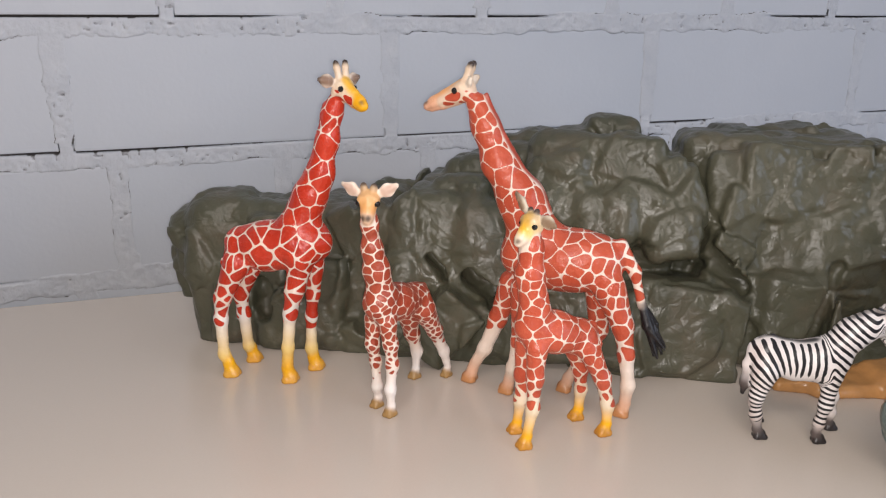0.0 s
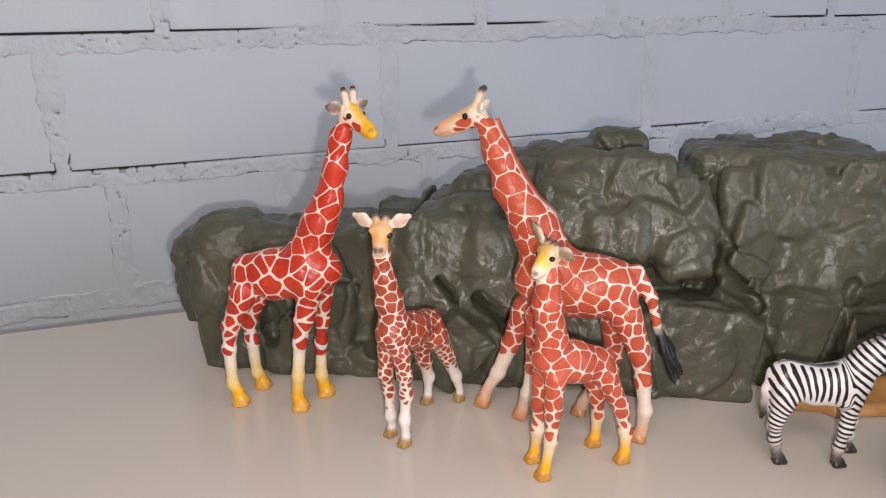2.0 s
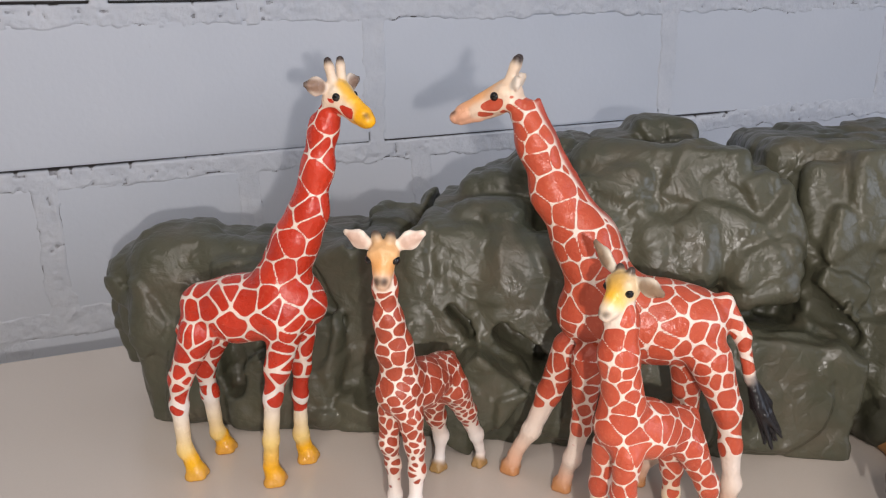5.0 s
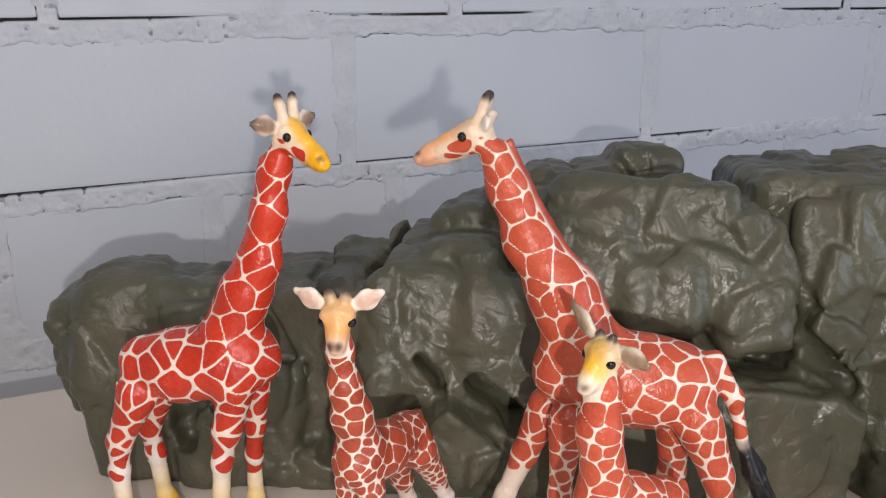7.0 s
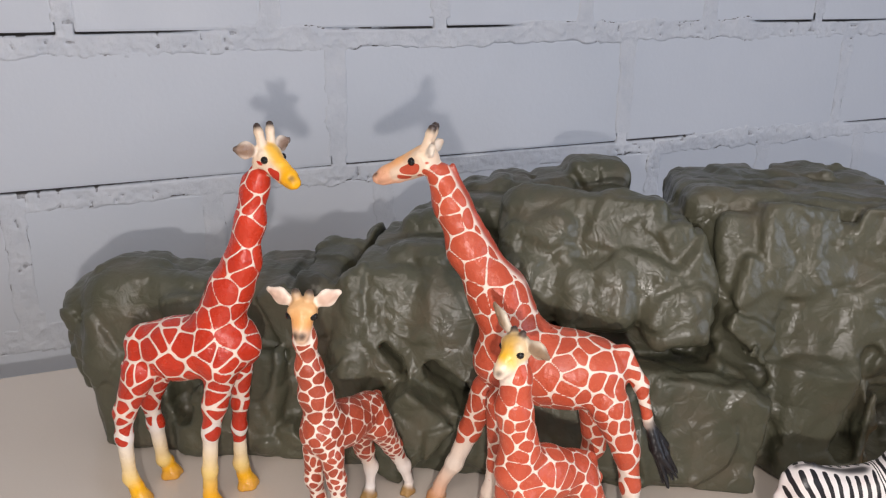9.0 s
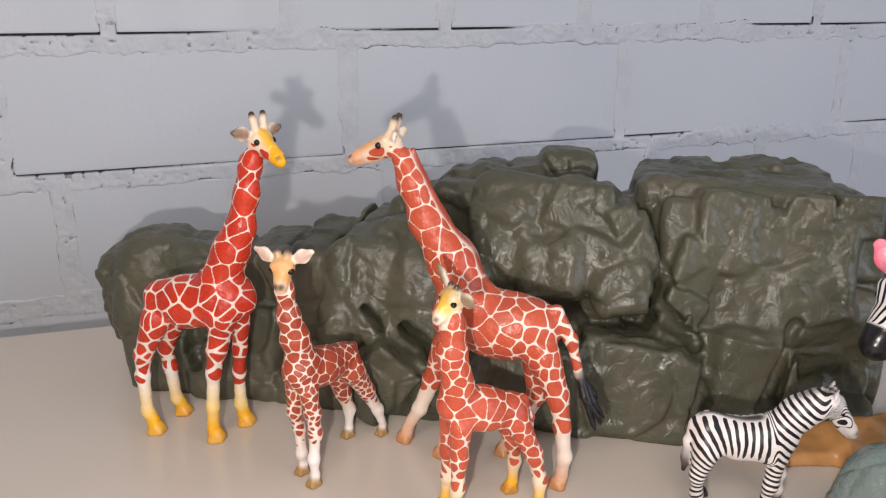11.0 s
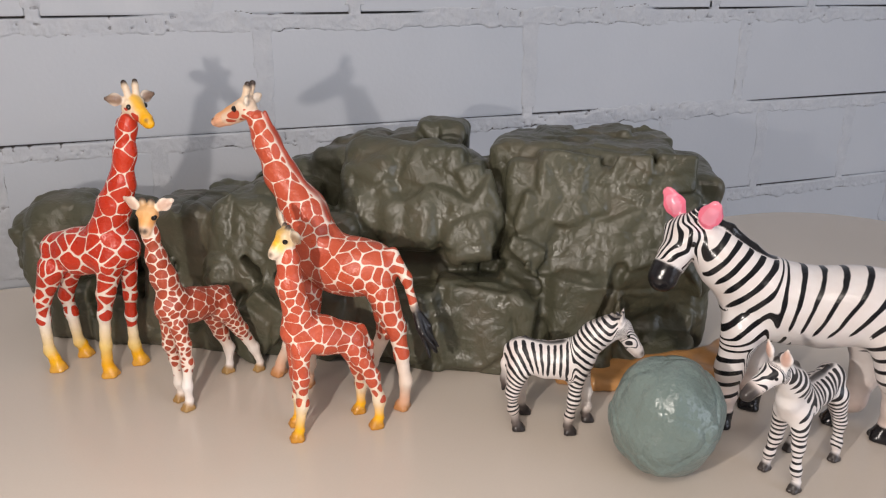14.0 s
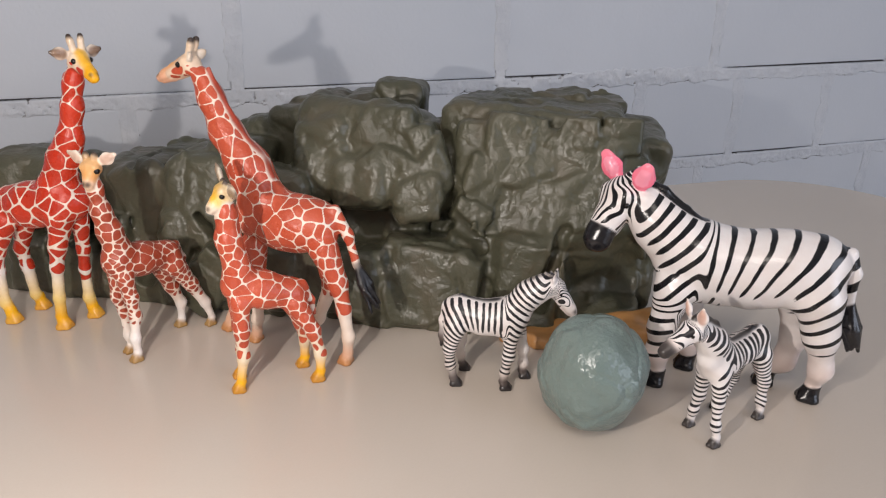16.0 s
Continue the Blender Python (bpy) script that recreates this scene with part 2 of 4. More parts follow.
def courses():
    """Each course's underside, its joints' first place and pitch."""
    for n in range(-3, 5):
        z = BED + n * COURSE
        yield (n, z, (-0.048, 0.2615)) if n % 2 == 0 else (n, z, (0.036, 0.1313) if n % 4 == 1 else (-0.015, 0.1320))


def table():
    """A long table with rounded corners, turned a little against the wall."""
    top = tagged(new("table"), "cream laminate table top with rounded corners", "table")
    top.matrix_world = pose(0.06, 0.110, 0, 0, 0, -2.6)
    x0, x1, y0, y1, r = -0.86, 0.72, -0.42, 0.449, 0.13
    bm = bmesh.new()
    ring = []
    for cx, cy, a0 in ((x1 - r, y1 - r, 0), (x0 + r, y1 - r, 90), (x0 + r, y0 + r, 180), (x1 - r, y0 + r, 270)):
        for k in range(17):
            a = radians(a0 + 90 * k / 16)
            ring.append(bm.verts.new((cx + r * math.cos(a), cy + r * math.sin(a), 0)))
    face = bm.faces.new(ring)
    low = bmesh.ops.extrude_face_region(bm, geom=[face])["geom"]
    bmesh.ops.translate(bm, vec=(0, 0, -0.026), verts=[g for g in low if isinstance(g, bmesh.types.BMVert)])
    rims = [e for e in bm.edges if abs(e.verts[0].co.z - e.verts[1].co.z) < 1e-6]
    bmesh.ops.bevel(bm, geom=rims, offset=0.004, segments=4, profile=0.5, affect="EDGES")
    bmesh.ops.recalc_face_normals(bm, faces=bm.faces)
    part("tabletop", bm, LAMINATE, top)
    for x in (x0 + 0.12, x1 - 0.12):
        for y in (y0 + 0.12, y1 - 0.12):
            bm = bmesh.new()
            bmesh.ops.create_cone(bm, cap_ends=True, segments=24, radius1=0.018, radius2=0.024, depth=-FLOOR_Z - 0.026)
            bmesh.ops.translate(bm, vec=(x, y, (FLOOR_Z - 0.026) / 2), verts=bm.verts)
            part("leg", bm, METAL, top)


table()


# ---------------------------------------------------------------- the rock
class Field:
    """Signed distances in millimetres on a grid, to which shapes are added one by one."""

    def __init__(self, low, high, step):
        self.low, self.step = np.array(low, float), step
        self.shape = np.ceil((np.array(high) - self.low) / step).astype(int) + 1
        self.d = np.full(self.shape, 30.0, np.float32)

    def window(self, low, high):
        a = np.maximum(((np.array(low) - self.low) / self.step).astype(int), 0)
        b = np.minimum(((np.array(high) - self.low) / self.step).astype(int) + 2, self.shape)
        axes = [self.low[k] + self.step * np.arange(a[k], b[k]) for k in range(3)]
        return tuple(slice(*ab) for ab in zip(a, b)), np.stack(np.meshgrid(*axes, indexing="ij"), -1)

    def add(self, where, d, blend):
        old = self.d[where]
        if blend <= 0:
            self.d[where] = np.minimum(old, d)
            return
        h = np.clip(0.5 + 0.5 * (old - d) / blend, 0, 1)
        self.d[where] = old * (1 - h) + d * h - blend * h * (1 - h)

    def block(self, at, half, turn=(0, 0, 0), rounding=10.0, blend=3.0, cut=False):
        """A rounded block: its middle, half sizes and turns in degrees."""
        reach = np.linalg.norm(half) + 8
        where, p = self.window(np.array(at) - reach, np.array(at) + reach)
        m = np.array(Euler([radians(t) for t in turn]).to_matrix())
        q = np.abs((p - np.array(at)) @ m) - (np.array(half) - rounding)
        d = np.linalg.norm(np.maximum(q, 0), axis=-1) + np.minimum(q.max(-1), 0) - rounding
        if cut:
            self.d[where] = np.maximum(self.d[where], -d)
        else:
            self.add(where, d, blend)

    def plates(self, amount, size, salt, crease=0.8):
        """Flat faces, each tilted its own way, with steps and creases between them."""
        band = np.argwhere(np.abs(self.d) < 5.5)
        p = self.low + self.step * band
        p = p + 0.16 * size * np.stack([ripple(p @ TURNS[4], size * 0.9, salt + k) for k in (5, 6, 7)], 1)
        q = p @ TURNS[9] / size
        base = np.floor(q).astype(np.int64)
        near, after = np.full(len(p), 9.0), np.full(len(p), 9.0)
        face, other = np.zeros(len(p)), np.zeros(len(p))
        for a, b, c in itertools.product((-1, 0, 1), repeat=3):
            i, j, k = base[:, 0] + a, base[:, 1] + b, base[:, 2] + c
            one = hashed(i, j, k, salt)
            off = np.stack([q[:, 0] - i - one, q[:, 1] - j - (one * 7.31) % 1, q[:, 2] - k - (one * 13.7) % 1], 1)
            d = np.sqrt((off * off).sum(1))
            tilt = off[:, 0] * np.cos(one * 61) + off[:, 1] * np.sin(one * 61) + off[:, 2] * np.cos(one * 37) + 0.5 * np.sin(one * 83)
            first, second = d < near, (d >= near) & (d < after)
            other = np.where(first, face, np.where(second, tilt, other))
            after = np.where(first, near, np.where(second, d, after))
            face, near = np.where(first, tilt, face), np.where(first, d, near)
        edge = after - near
        mix = 0.5 * np.clip(1 - edge / 0.10, 0, 1) ** 2
        self.d[tuple(band.T)] += amount * (face * (1 - mix) + other * mix) + crease * np.exp(-edge / 0.05)

    def soften(self, rounds=1):
        for _ in range(rounds):
            for axis in range(3):
                self.d = (np.roll(self.d, 1, axis) + 2 * self.d + np.roll(self.d, -1, axis)) / 4

    def wave(self, amount, size, salt):
        band = np.argwhere(np.abs(self.d) < 6)
        p = self.low + self.step * band
        self.d[tuple(band.T)] += amount * ripple(p @ TURNS[7], size, salt)


ROCK_POSE = pose(0.031, 0.470, 0, 0, 0, -31.1)


def rock():
    thing = tagged(new("toy_rock"), "olive-grey moulded plastic rock wall on the table", "toy rock")
    thing.matrix_world = ROCK_POSE
    f = Field((-44, -18, -3), (452, 172, 140), 1.15)
    b = f.block
    # the low end: a dome that hangs over, on a foot
    b((32, 34, 61), (42, 29, 26), (0, 8, 8), 20)
    b((6, 31, 55), (26, 23, 27), (0, -6, 10), 16)
    b((-9, 26, 36), (10, 14, 24), (0, -14, 0), 9)
    b((44, 30, 17), (42, 36, 23), (0, 0, 0), 11)
    b((26, 38, 84), (9, 13, 6), (0, 0, 20), 5)
    b((62, 34, 76), (16, 20, 10), (0, 8, -10), 8)
    b((20, 12, 52), (20, 14, 22), (-14, 10, 12), 10, 4)
    b((58, 10, 56), (15, 12, 24), (-12, -6, -6), 9, 3)
    b((30, -1, 20), (13, 8, 20), (-6, 4, 0), 7, 3)
    b((62, 0, 20), (14, 9, 21), (-8, -4, 0), 7, 3)
    # the middle: upright lobes
    b((92, 40, 46), (20, 32, 42), (-4, 0, 6), 12)
    b((116, 46, 47), (16, 36, 45), (2, 0, -6), 11)
    b((92, 8, 28), (13, 12, 30), (-10, 5, 0), 9)
    b((138, 8, 30), (12, 12, 33), (-12, -4, 0), 9)
    b((149, 54, 50), (17, 42, 48), (-2, 0, 8), 10)
    b((146, 24, 62), (20, 20, 29), (-16, 6, 6), 10, 6)
    b((172, 46, 58), (20, 32, 46), (-12, -4, -6), 11)
    b((184, 26, 62), (20, 20, 30), (-14, 6, 4), 11, 9)
    b((203, 24, 52), (17, 20, 36), (-14, 8, 10), 10)
    # the spur, with a crevice over its slanting edge
    b((165, 0, 24), (17, 16, 23), (0, 38, 6), 3, 2)
    b((200, 8, 26), (20, 15, 22), (-8, 10, -4), 7, 2)
    b((228, 26, 22), (44, 30, 24), (-10, 0, 0), 9)
    b((120, 20, 8), (94, 24, 12), (0, 0, 0), 7)
    # the high hump behind
    b((222, 100, 56), (50, 42, 62), (-4, 0, 0), 12)
    b((252, 126, 108), (21, 20, 23), (0, 3, 8), 10, 2)
    b((229, 118, 104), (15, 24, 20), (0, -4, 6), 9, 2)
    b((207, 112, 103), (15, 24, 20), (0, -8, 6), 9, 2)
    b((187, 104, 97), (14, 24, 20), (0, -10, -10), 9, 2)
    b((170, 92, 86), (17, 28, 24), (0, -16, -6), 11, 4)
    # the boulder that juts out before it, widest low down on the far side
    b((246, 66, 92), (42, 32, 31), (-20, 0, -8), 12, 3)
    b((226, 54, 100), (22, 20, 17), (-18, -14, -6), 11, 2)
    b((222, 44, 82), (18, 18, 20), (-16, 10, 10), 14, 2)
    b((252, 42, 80), (22, 20, 20), (-18, -6, -4), 13, 2)
    b((256, 58, 116), (17, 18, 8), (-20, 4, -4), 4, 1.5)
    b((279, 46, 104), (7, 13, 23), (-20, -6, 10), 5, 2)
    b((290, 52, 94), (12, 22, 24), (-12, -18, 12), 7, 2)
    b((289, 42, 72), (18, 22, 15), (-14, -14, 4), 8, 2)
    b((298, 86, 54), (15, 36, 46), (-6, 0, 10), 8)
    b((301, 84, 82), (12, 18, 32), (-12, -12, 16), 6, 2)
    b((262, 66, 46), (30, 28, 26), (-12, 0, 0), 8, 3)
    # the low block under it
    b((298, 42, 20), (33, 38, 29), (-8, 5, 0), 5, 1.5)
    b((258, 34, 18), (24, 32, 27), (-8, -4, -6), 7, 2)
    b((334, 62, 24), (9, 40, 30), (-8, 0, 0), 5, 1)
    # the tall block, its face leaning back
    b((356, 76, 60), (50, 44, 50), (-20, 0, 0), 7, 3)
    b((350, 108, 62), (57, 52, 62), (-4, 0, 0), 8)
    b((320, 82, 64), (22, 34, 58), (-16, 0, 10), 7, 4)
    b((322, 56, 80), (13, 24, 18), (-18, 16, 10), 5, 2)
    b((318, 44, 64), (15, 22, 12), (-14, 24, 6), 5, 1.5)
    b((338, 62, 98), (16, 22, 24), (-20, 4, 8), 5, 1.5)
    b((352, 66, 111), (13, 18, 11), (-18, 0, 2), 3, 1.2)
    b((380, 66, 111), (13, 19, 11), (-16, 0, -2), 3, 1.2)
    b((404, 70, 110), (13, 20, 12), (-14, 0, 4), 3, 1.2)
    b((378, 66, 92), (17, 22, 9), (-16, 0, 3), 4, 1.2)
    b((408, 72, 88), (13, 22, 13), (-12, 4, 6), 5, 1.2)
    b((352, 54, 66), (15, 20, 34), (-18, 6, -6), 10, 4)
    b((356, 36, 26), (22, 22, 34), (-12, 4, 0), 10, 4)
    b((384, 58, 68), (13, 20, 22), (-14, -16, 8), 8, 2)
    b((404, 64, 62), (12, 22, 14), (-10, 12, 14), 6, 2)
    b((394, 60, 34), (28, 28, 40), (-10, 0, 14), 9, 4)
    b((417, 112, 80), (16, 44, 30), (0, 6, 4), 9)
    b((412, 100, 40), (20, 46, 44), (0, 0, 4), 9)
    b((334, 134, 119), (16, 18, 6), (0, 3, 20), 4)
    b((366, 138, 121), (18, 16, 6), (0, -3, -10), 4)
    b((394, 138, 118), (14, 17, 6), (0, 4, 10), 4)
    # hollows
    b((134, 58, 98), (2.5, 44, 12), (0, 0, -8), 2.2, cut=True)
    b((104, 50, 94), (2.0, 40, 9), (0, 0, 6), 1.8, cut=True)
    b((159, 0, 55), (2.0, 16, 9), (0, -40, 0), 1.8, cut=True)
    b((186, 0, 45), (13, 24, 3.2), (0, 38, 6), 2.5, cut=True)
    b((119, 0, 28), (7, 14, 15), (0, 6, 0), 6, cut=True)
    b((54, -4, 30), (4, 9, 12), (0, -8, 0), 3.5, cut=True)
    b((-15, 6, 7), (14, 20, 10), (0, 0, 0), 6, cut=True)
    b((318, 18, 57), (17, 14, 2.2), (0, 40, 0), 1.8, cut=True)
    b((404, 26, 38), (24, 18, 26), (20, -12, 14), 8, cut=True)
    b((372, 20, 40), (3, 14, 24), (0, 14, 0), 2.5, cut=True)
    f.plates(2.0, 38, 11, 1.4)
    f.plates(1.1, 19, 23, 0.7)
    f.plates(0.4, 10, 29, 0.3)
    f.soften(1)
    f.d += 1.5
    grid = f.low[2] + f.step * np.arange(f.shape[2])
    f.d = np.maximum(f.d, -grid[None, None, :].astype(np.float32))
    verts, quads = surface_net(f.d, f.low, f.step)
    link("rock_shell", raw_mesh("rock_shell", verts / 1000, quads), ROCK, thing)
    g = Field((300, -34, -2), (474, 66, 22), 1.0)
    g.block((359, 12, 2), (16, 12, 4), (0, 0, 8), 3, 4)
    g.block((382, 14, 2), (22, 15, 5), (0, 0, 14), 4, 4)
    g.block((418, 20, 4), (24, 17, 8), (0, 0, 22), 6, 4)
    g.block((444, 36, 5), (18, 16, 9), (0, 0, 50), 6, 4)
    g.wave(1.2, 9, 3)
    grid = g.low[2] + g.step * np.arange(g.shape[2])
    g.d = np.maximum(g.d, -grid[None, None, :].astype(np.float32))
    verts, quads = surface_net(g.d, g.low, g.step)
    link("sand_ledge", raw_mesh("sand_ledge", verts / 1000, quads), SAND, thing, "glossy tan sand-coloured ledge")


rock()


def boulder():
    """A loose rounded boulder."""
    m = Nodes("teal_boulder_plastic")
    c = m.mix(m.span(m.noise(30, 4), 0.3, 0.7), (0.145, 0.195, 0.185), (0.19, 0.245, 0.23))
    m.bump(m.math("ADD", m.noise(260, 2), m.math("MULTIPLY", m.noise(60, 3), 0.6)), 0.5, 0.0024)
    mat = m.done(c, 0.29, Specular_IOR_Level=0.5)
    f = Field((-34, -34, -32), (34, 34, 34), 0.9)
    f.block((0, 0, 0), (27, 26.5, 27), (10, 20, 15), 22)
    f.block((2, -3, 2), (25, 24, 26), (40, -20, 40), 20)
    f.soften(1)
    f.plates(0.4, 27, 71, 1.0)
    f.wave(0.5, 7, 5)
    verts, quads = surface_net(f.d, f.low, f.step)
    verts = verts * np.array((0.84, 0.86, 0.985))
    verts[:, 2] -= verts[:, 2].min()
    ob = link("toy_boulder", raw_mesh("toy_boulder", verts / 1000, quads), mat)
    ob.location = (0.3355, 0.2050, 0)
    tagged(ob, "round grey-green glossy plastic boulder on the table", "toy boulder")


boulder()


# ---------------------------------------------------------------- the figures
CREAM, WHITE = (0.84, 0.72, 0.63), (0.84, 0.79, 0.75)


class Figure:
    """A moulded toy animal: limbs of changing thickness that flow into one another, in millimetres,
    x ahead, y to its left, z up from the table. Each limb carries its paint, gap and stripe."""

    def __init__(self, step=0.7):
        self.limbs, self.eyes, self.step = [], [], step

    def limb(self, nodes, paint, gap=0.05, stripe=0.0, pace=1.0, blend=3.0, flat=None, pat=1.0, across=None, under=0.0, mute=False, lead=0.0):
        """paint and gap: one value, or one for each node. across: a way along which the stripes follow one another
        instead of along the limb. under: how much wider the gap grows on the underside.
        mute: the limb has no say in the stripes. lead: how far its paint goes beyond it."""
        n = len(nodes)
        paints = paint if isinstance(paint, list) else [paint] * n
        gaps = gap if isinstance(gap, list) else [gap] * n
        for k in range(n - 1):
            a, c = np.array(nodes[k], float), np.array(nodes[k + 1], float)
            ahead = stripe + (pace[k] if isinstance(pace, list) else pace) * np.linalg.norm(c[:3] - a[:3])
            self.limbs.append(dict(a=a, c=c, paint=(paints[k], paints[k + 1]), gap=(gaps[k], gaps[k + 1]), stripe=(stripe, ahead), blend=blend, flat=flat, pat=pat, across=across, under=under, mute=mute, lead=lead))
            stripe = ahead
        return stripe

    def leg(self, nodes, paint, gap, hoof, toe=(1.0, 0.0), long=2.6, crisp=False, **more):
        """A leg whose last node is the hoof."""
        *upper, (x, y, z, r) = nodes
        low = paint[-1] if isinstance(paint, list) else paint
        self.limb(upper + [(x - toe[0] * 1.0, y - toe[1], 6.0 * r / 4 + 1, r * 0.64)], paint, gap, **more)
        self.limb([(x - toe[0] * 1.4, y - toe[1] * 0.8, 4.8 * r / 4 + 0.8, r * 0.64), (x + toe[0] * 0.4, y, 2.2, r * 0.92)], [hoof if crisp else low, hoof], 9.0, blend=1.4)
        for side in (1, -1):
            self.limb([(x - toe[0] * 0.8, y + side * 0.44 * r, 1.0, r * 0.66), (x + toe[0] * long * 0.95, y + side * 0.36 * r, 0.9, r * 0.52)], hoof, 9.0, blend=0.5)

    def distance(self, p, limb):
        a, c, flat = limb["a"], limb["c"], limb["flat"]
        p = p - a[:3]
        axis = c[:3] - a[:3]
        if flat is not None:
            way, thin = np.array(flat[:3], float), flat[3]
            way = way / np.linalg.norm(way)
            p = p + (p @ way)[..., None] * way * (1 / thin - 1)
            axis = axis + (axis @ way) * way * (1 / thin - 1)
        t = p @ axis / max(axis @ axis, 1e-6)
        k = np.clip(t, 0, 1)
        return np.linalg.norm(p - k[..., None] * axis, axis=-1) - (a[3] + k * (c[3] - a[3])), t

    def seams(self, verts, size, seed):
        """Scatters patches over the skin, as far apart as size says, and gives each place's distance to the seam
        between its patch and the next, and a number for the patch."""
        rng = np.random.RandomState(seed)
        order = rng.permutation(len(verts))
        free, seeds = np.ones(len(verts), bool), []
        verts = verts + 0.14 * size.mean() * np.stack([ripple(verts, size.mean() * 0.8, seed * 7 + k) for k in (1, 2, 3)], 1)
        size = size * (0.55 + 0.9 * rng.rand(len(verts)) ** 1.3)
        for v in order:
            if free[v]:
                seeds.append(v)
                free &= ((verts - verts[v]) ** 2).sum(1) > (0.82 * size[v]) ** 2
        spots = verts[seeds]
        edge, which = np.empty(len(verts)), np.empty(len(verts), int)
        for part_of in np.array_split(np.arange(len(verts)), max(1, len(verts) // 4000)):
            d2 = ((verts[part_of][:, None] - spots[None]) ** 2).sum(-1)
            some = np.argpartition(d2, 5, axis=1)[:, :6]
            some = np.take_along_axis(some, np.take_along_axis(d2, some, 1).argsort(1), 1)
            near = np.take_along_axis(d2, some, 1)
            apart = np.linalg.norm(spots[some[:, 1:]] - spots[some[:, :1]], axis=-1)
            bis = (near[:, 1:] - near[:, :1]) / (2 * apart)
            k = 0.40
            edge[part_of] = -k * np.log(np.exp(-bis / k).sum(1))
            which[part_of] = some[:, 0]
        return edge, rng.rand(len(seeds))[which]

    def build(self, name, at, yaw, material, label, category, cell, soft=1.2, seed=1, crisp=0.3, stripes=None):
        low = np.min([np.minimum(l["a"][:3], l["c"][:3]) - max(l["a"][3], l["c"][3]) - 4 for l in self.limbs], 0)
        high = np.max([np.maximum(l["a"][:3], l["c"][:3]) + max(l["a"][3], l["c"][3]) + 4 for l in self.limbs], 0)
        low[2] = -2
        f = Field(low, high, self.step)
        for limb in self.limbs:
            a, c = limb["a"], limb["c"]
            reach = max(a[3], c[3]) + limb["blend"] + 3
            where, p = f.window(np.minimum(a[:3], c[:3]) - reach, np.maximum(a[:3], c[:3]) + reach)
            f.add(where, self.distance(p, limb)[0], limb["blend"])
        f.wave(0.22, 5, seed)
        grid = f.low[2] + f.step * np.arange(f.shape[2])
        f.d = np.maximum(f.d, 0.1 - grid[None, None, :].astype(np.float32))
        verts, quads = surface_net(f.d, f.low, f.step)
        dist, ts = (np.stack(k, 1) for k in zip(*[self.distance(verts, l) for l in self.limbs]))
        clipped = np.clip(ts, 0, 1)
        led = dist - np.array([l["lead"] for l in self.limbs])

        def weights(width, far=dist):
            w = np.exp((far.min(1, keepdims=True) - far) / width)
            return w / w.sum(1, keepdims=True)

        def ends(key):
            return np.array([l[key][0] for l in self.limbs], float), np.array([l[key][1] for l in self.limbs], float)

        w = weights(crisp, led)
        first, last = ends("paint")
        paint = (w[..., None] * (first + clipped[..., None] * (last - first))).sum(1)
        first, last = ends("gap")
        gap = first + clipped * (last - first)
        for k, l in enumerate(self.limbs):
            if l["under"]:
                axis = l["a"][2] + clipped[:, k] * (l["c"][2] - l["a"][2])
                low_down = (axis - verts[:, 2]) / (l["a"][3] + clipped[:, k] * (l["c"][3] - l["a"][3]))
                gap[:, k] += l["under"] * np.clip((low_down - 0.35) / 0.4, 0, 1)
        gap = (w * gap).sum(1)
        first, last = ends("stripe")
        stripe = first + clipped * (last - first)
        for k, l in enumerate(self.limbs):
            if l["across"] is not None:
                stripe[:, k] = (verts - l["a"][:3]) @ np.array(l["across"], float)
        if stripes:
            own = np.array([l["across"] is None for l in self.limbs])
            stripe[:, own] = stripes(verts)[:, None] * cell
        told = weights(soft) * np.array([not l["mute"] for l in self.limbs]) + 1e-9
        stripe = (told * stripe).sum(1) / told.sum(1) / cell
        pats = np.array([l["pat"] for l in self.limbs])[led.argmin(1)]
        edge, shade = self.seams(verts, cell * pats, seed) if "giraffe" in category else (gap, gap)
        count = body = len(verts)
        all_verts, all_quads, slots = [verts], [quads], [np.zeros(len(quads), int)]
        for x, y, z, r in self.eyes:
            ball = np.array([(math.sin(radians(a)) * math.cos(radians(b)), math.sin(radians(a)) * math.sin(radians(b)), math.cos(radians(a))) for a in (0, 30, 60, 90, 120, 150, 180) for b in range(0, 360, 30)])
            q = [(i * 12 + j, (i + 1) * 12 + j, (i + 1) * 12 + (j + 1) % 12, i * 12 + (j + 1) % 12) for i in range(6) for j in range(12)]
            all_verts.append(np.array((x, y, z)) + r * ball)
            all_quads.append(np.array(q) + count)
            slots.append(np.ones(len(q), int))
            count += len(ball)
        verts, quads = np.concatenate(all_verts), np.concatenate(all_quads)
        me = raw_mesh(name, verts / 1000, quads)
        for key, kind, field, data in (("paint", "FLOAT_COLOR", "color", np.c_[paint, np.ones(body)]), ("gap", "FLOAT", "value", gap), ("stripe", "FLOAT", "value", stripe), ("edge", "FLOAT", "value", edge), ("shade", "FLOAT", "value", shade)):
            layer = me.attributes.new(key, kind, "POINT")
            data = np.concatenate([data, np.zeros((count - body, *data.shape[1:]))])
            layer.data.foreach_set(field, data.astype(np.float32).ravel())
        ob = link(name, me, [material, EYE_BLACK])
        me.polygons.foreach_set("material_index", np.concatenate(slots).astype(np.int32))
        ob.matrix_world = pose(at[0], at[1], 0, 0, 0, yaw)
        return tagged(ob, label, category, group=category + " figures")

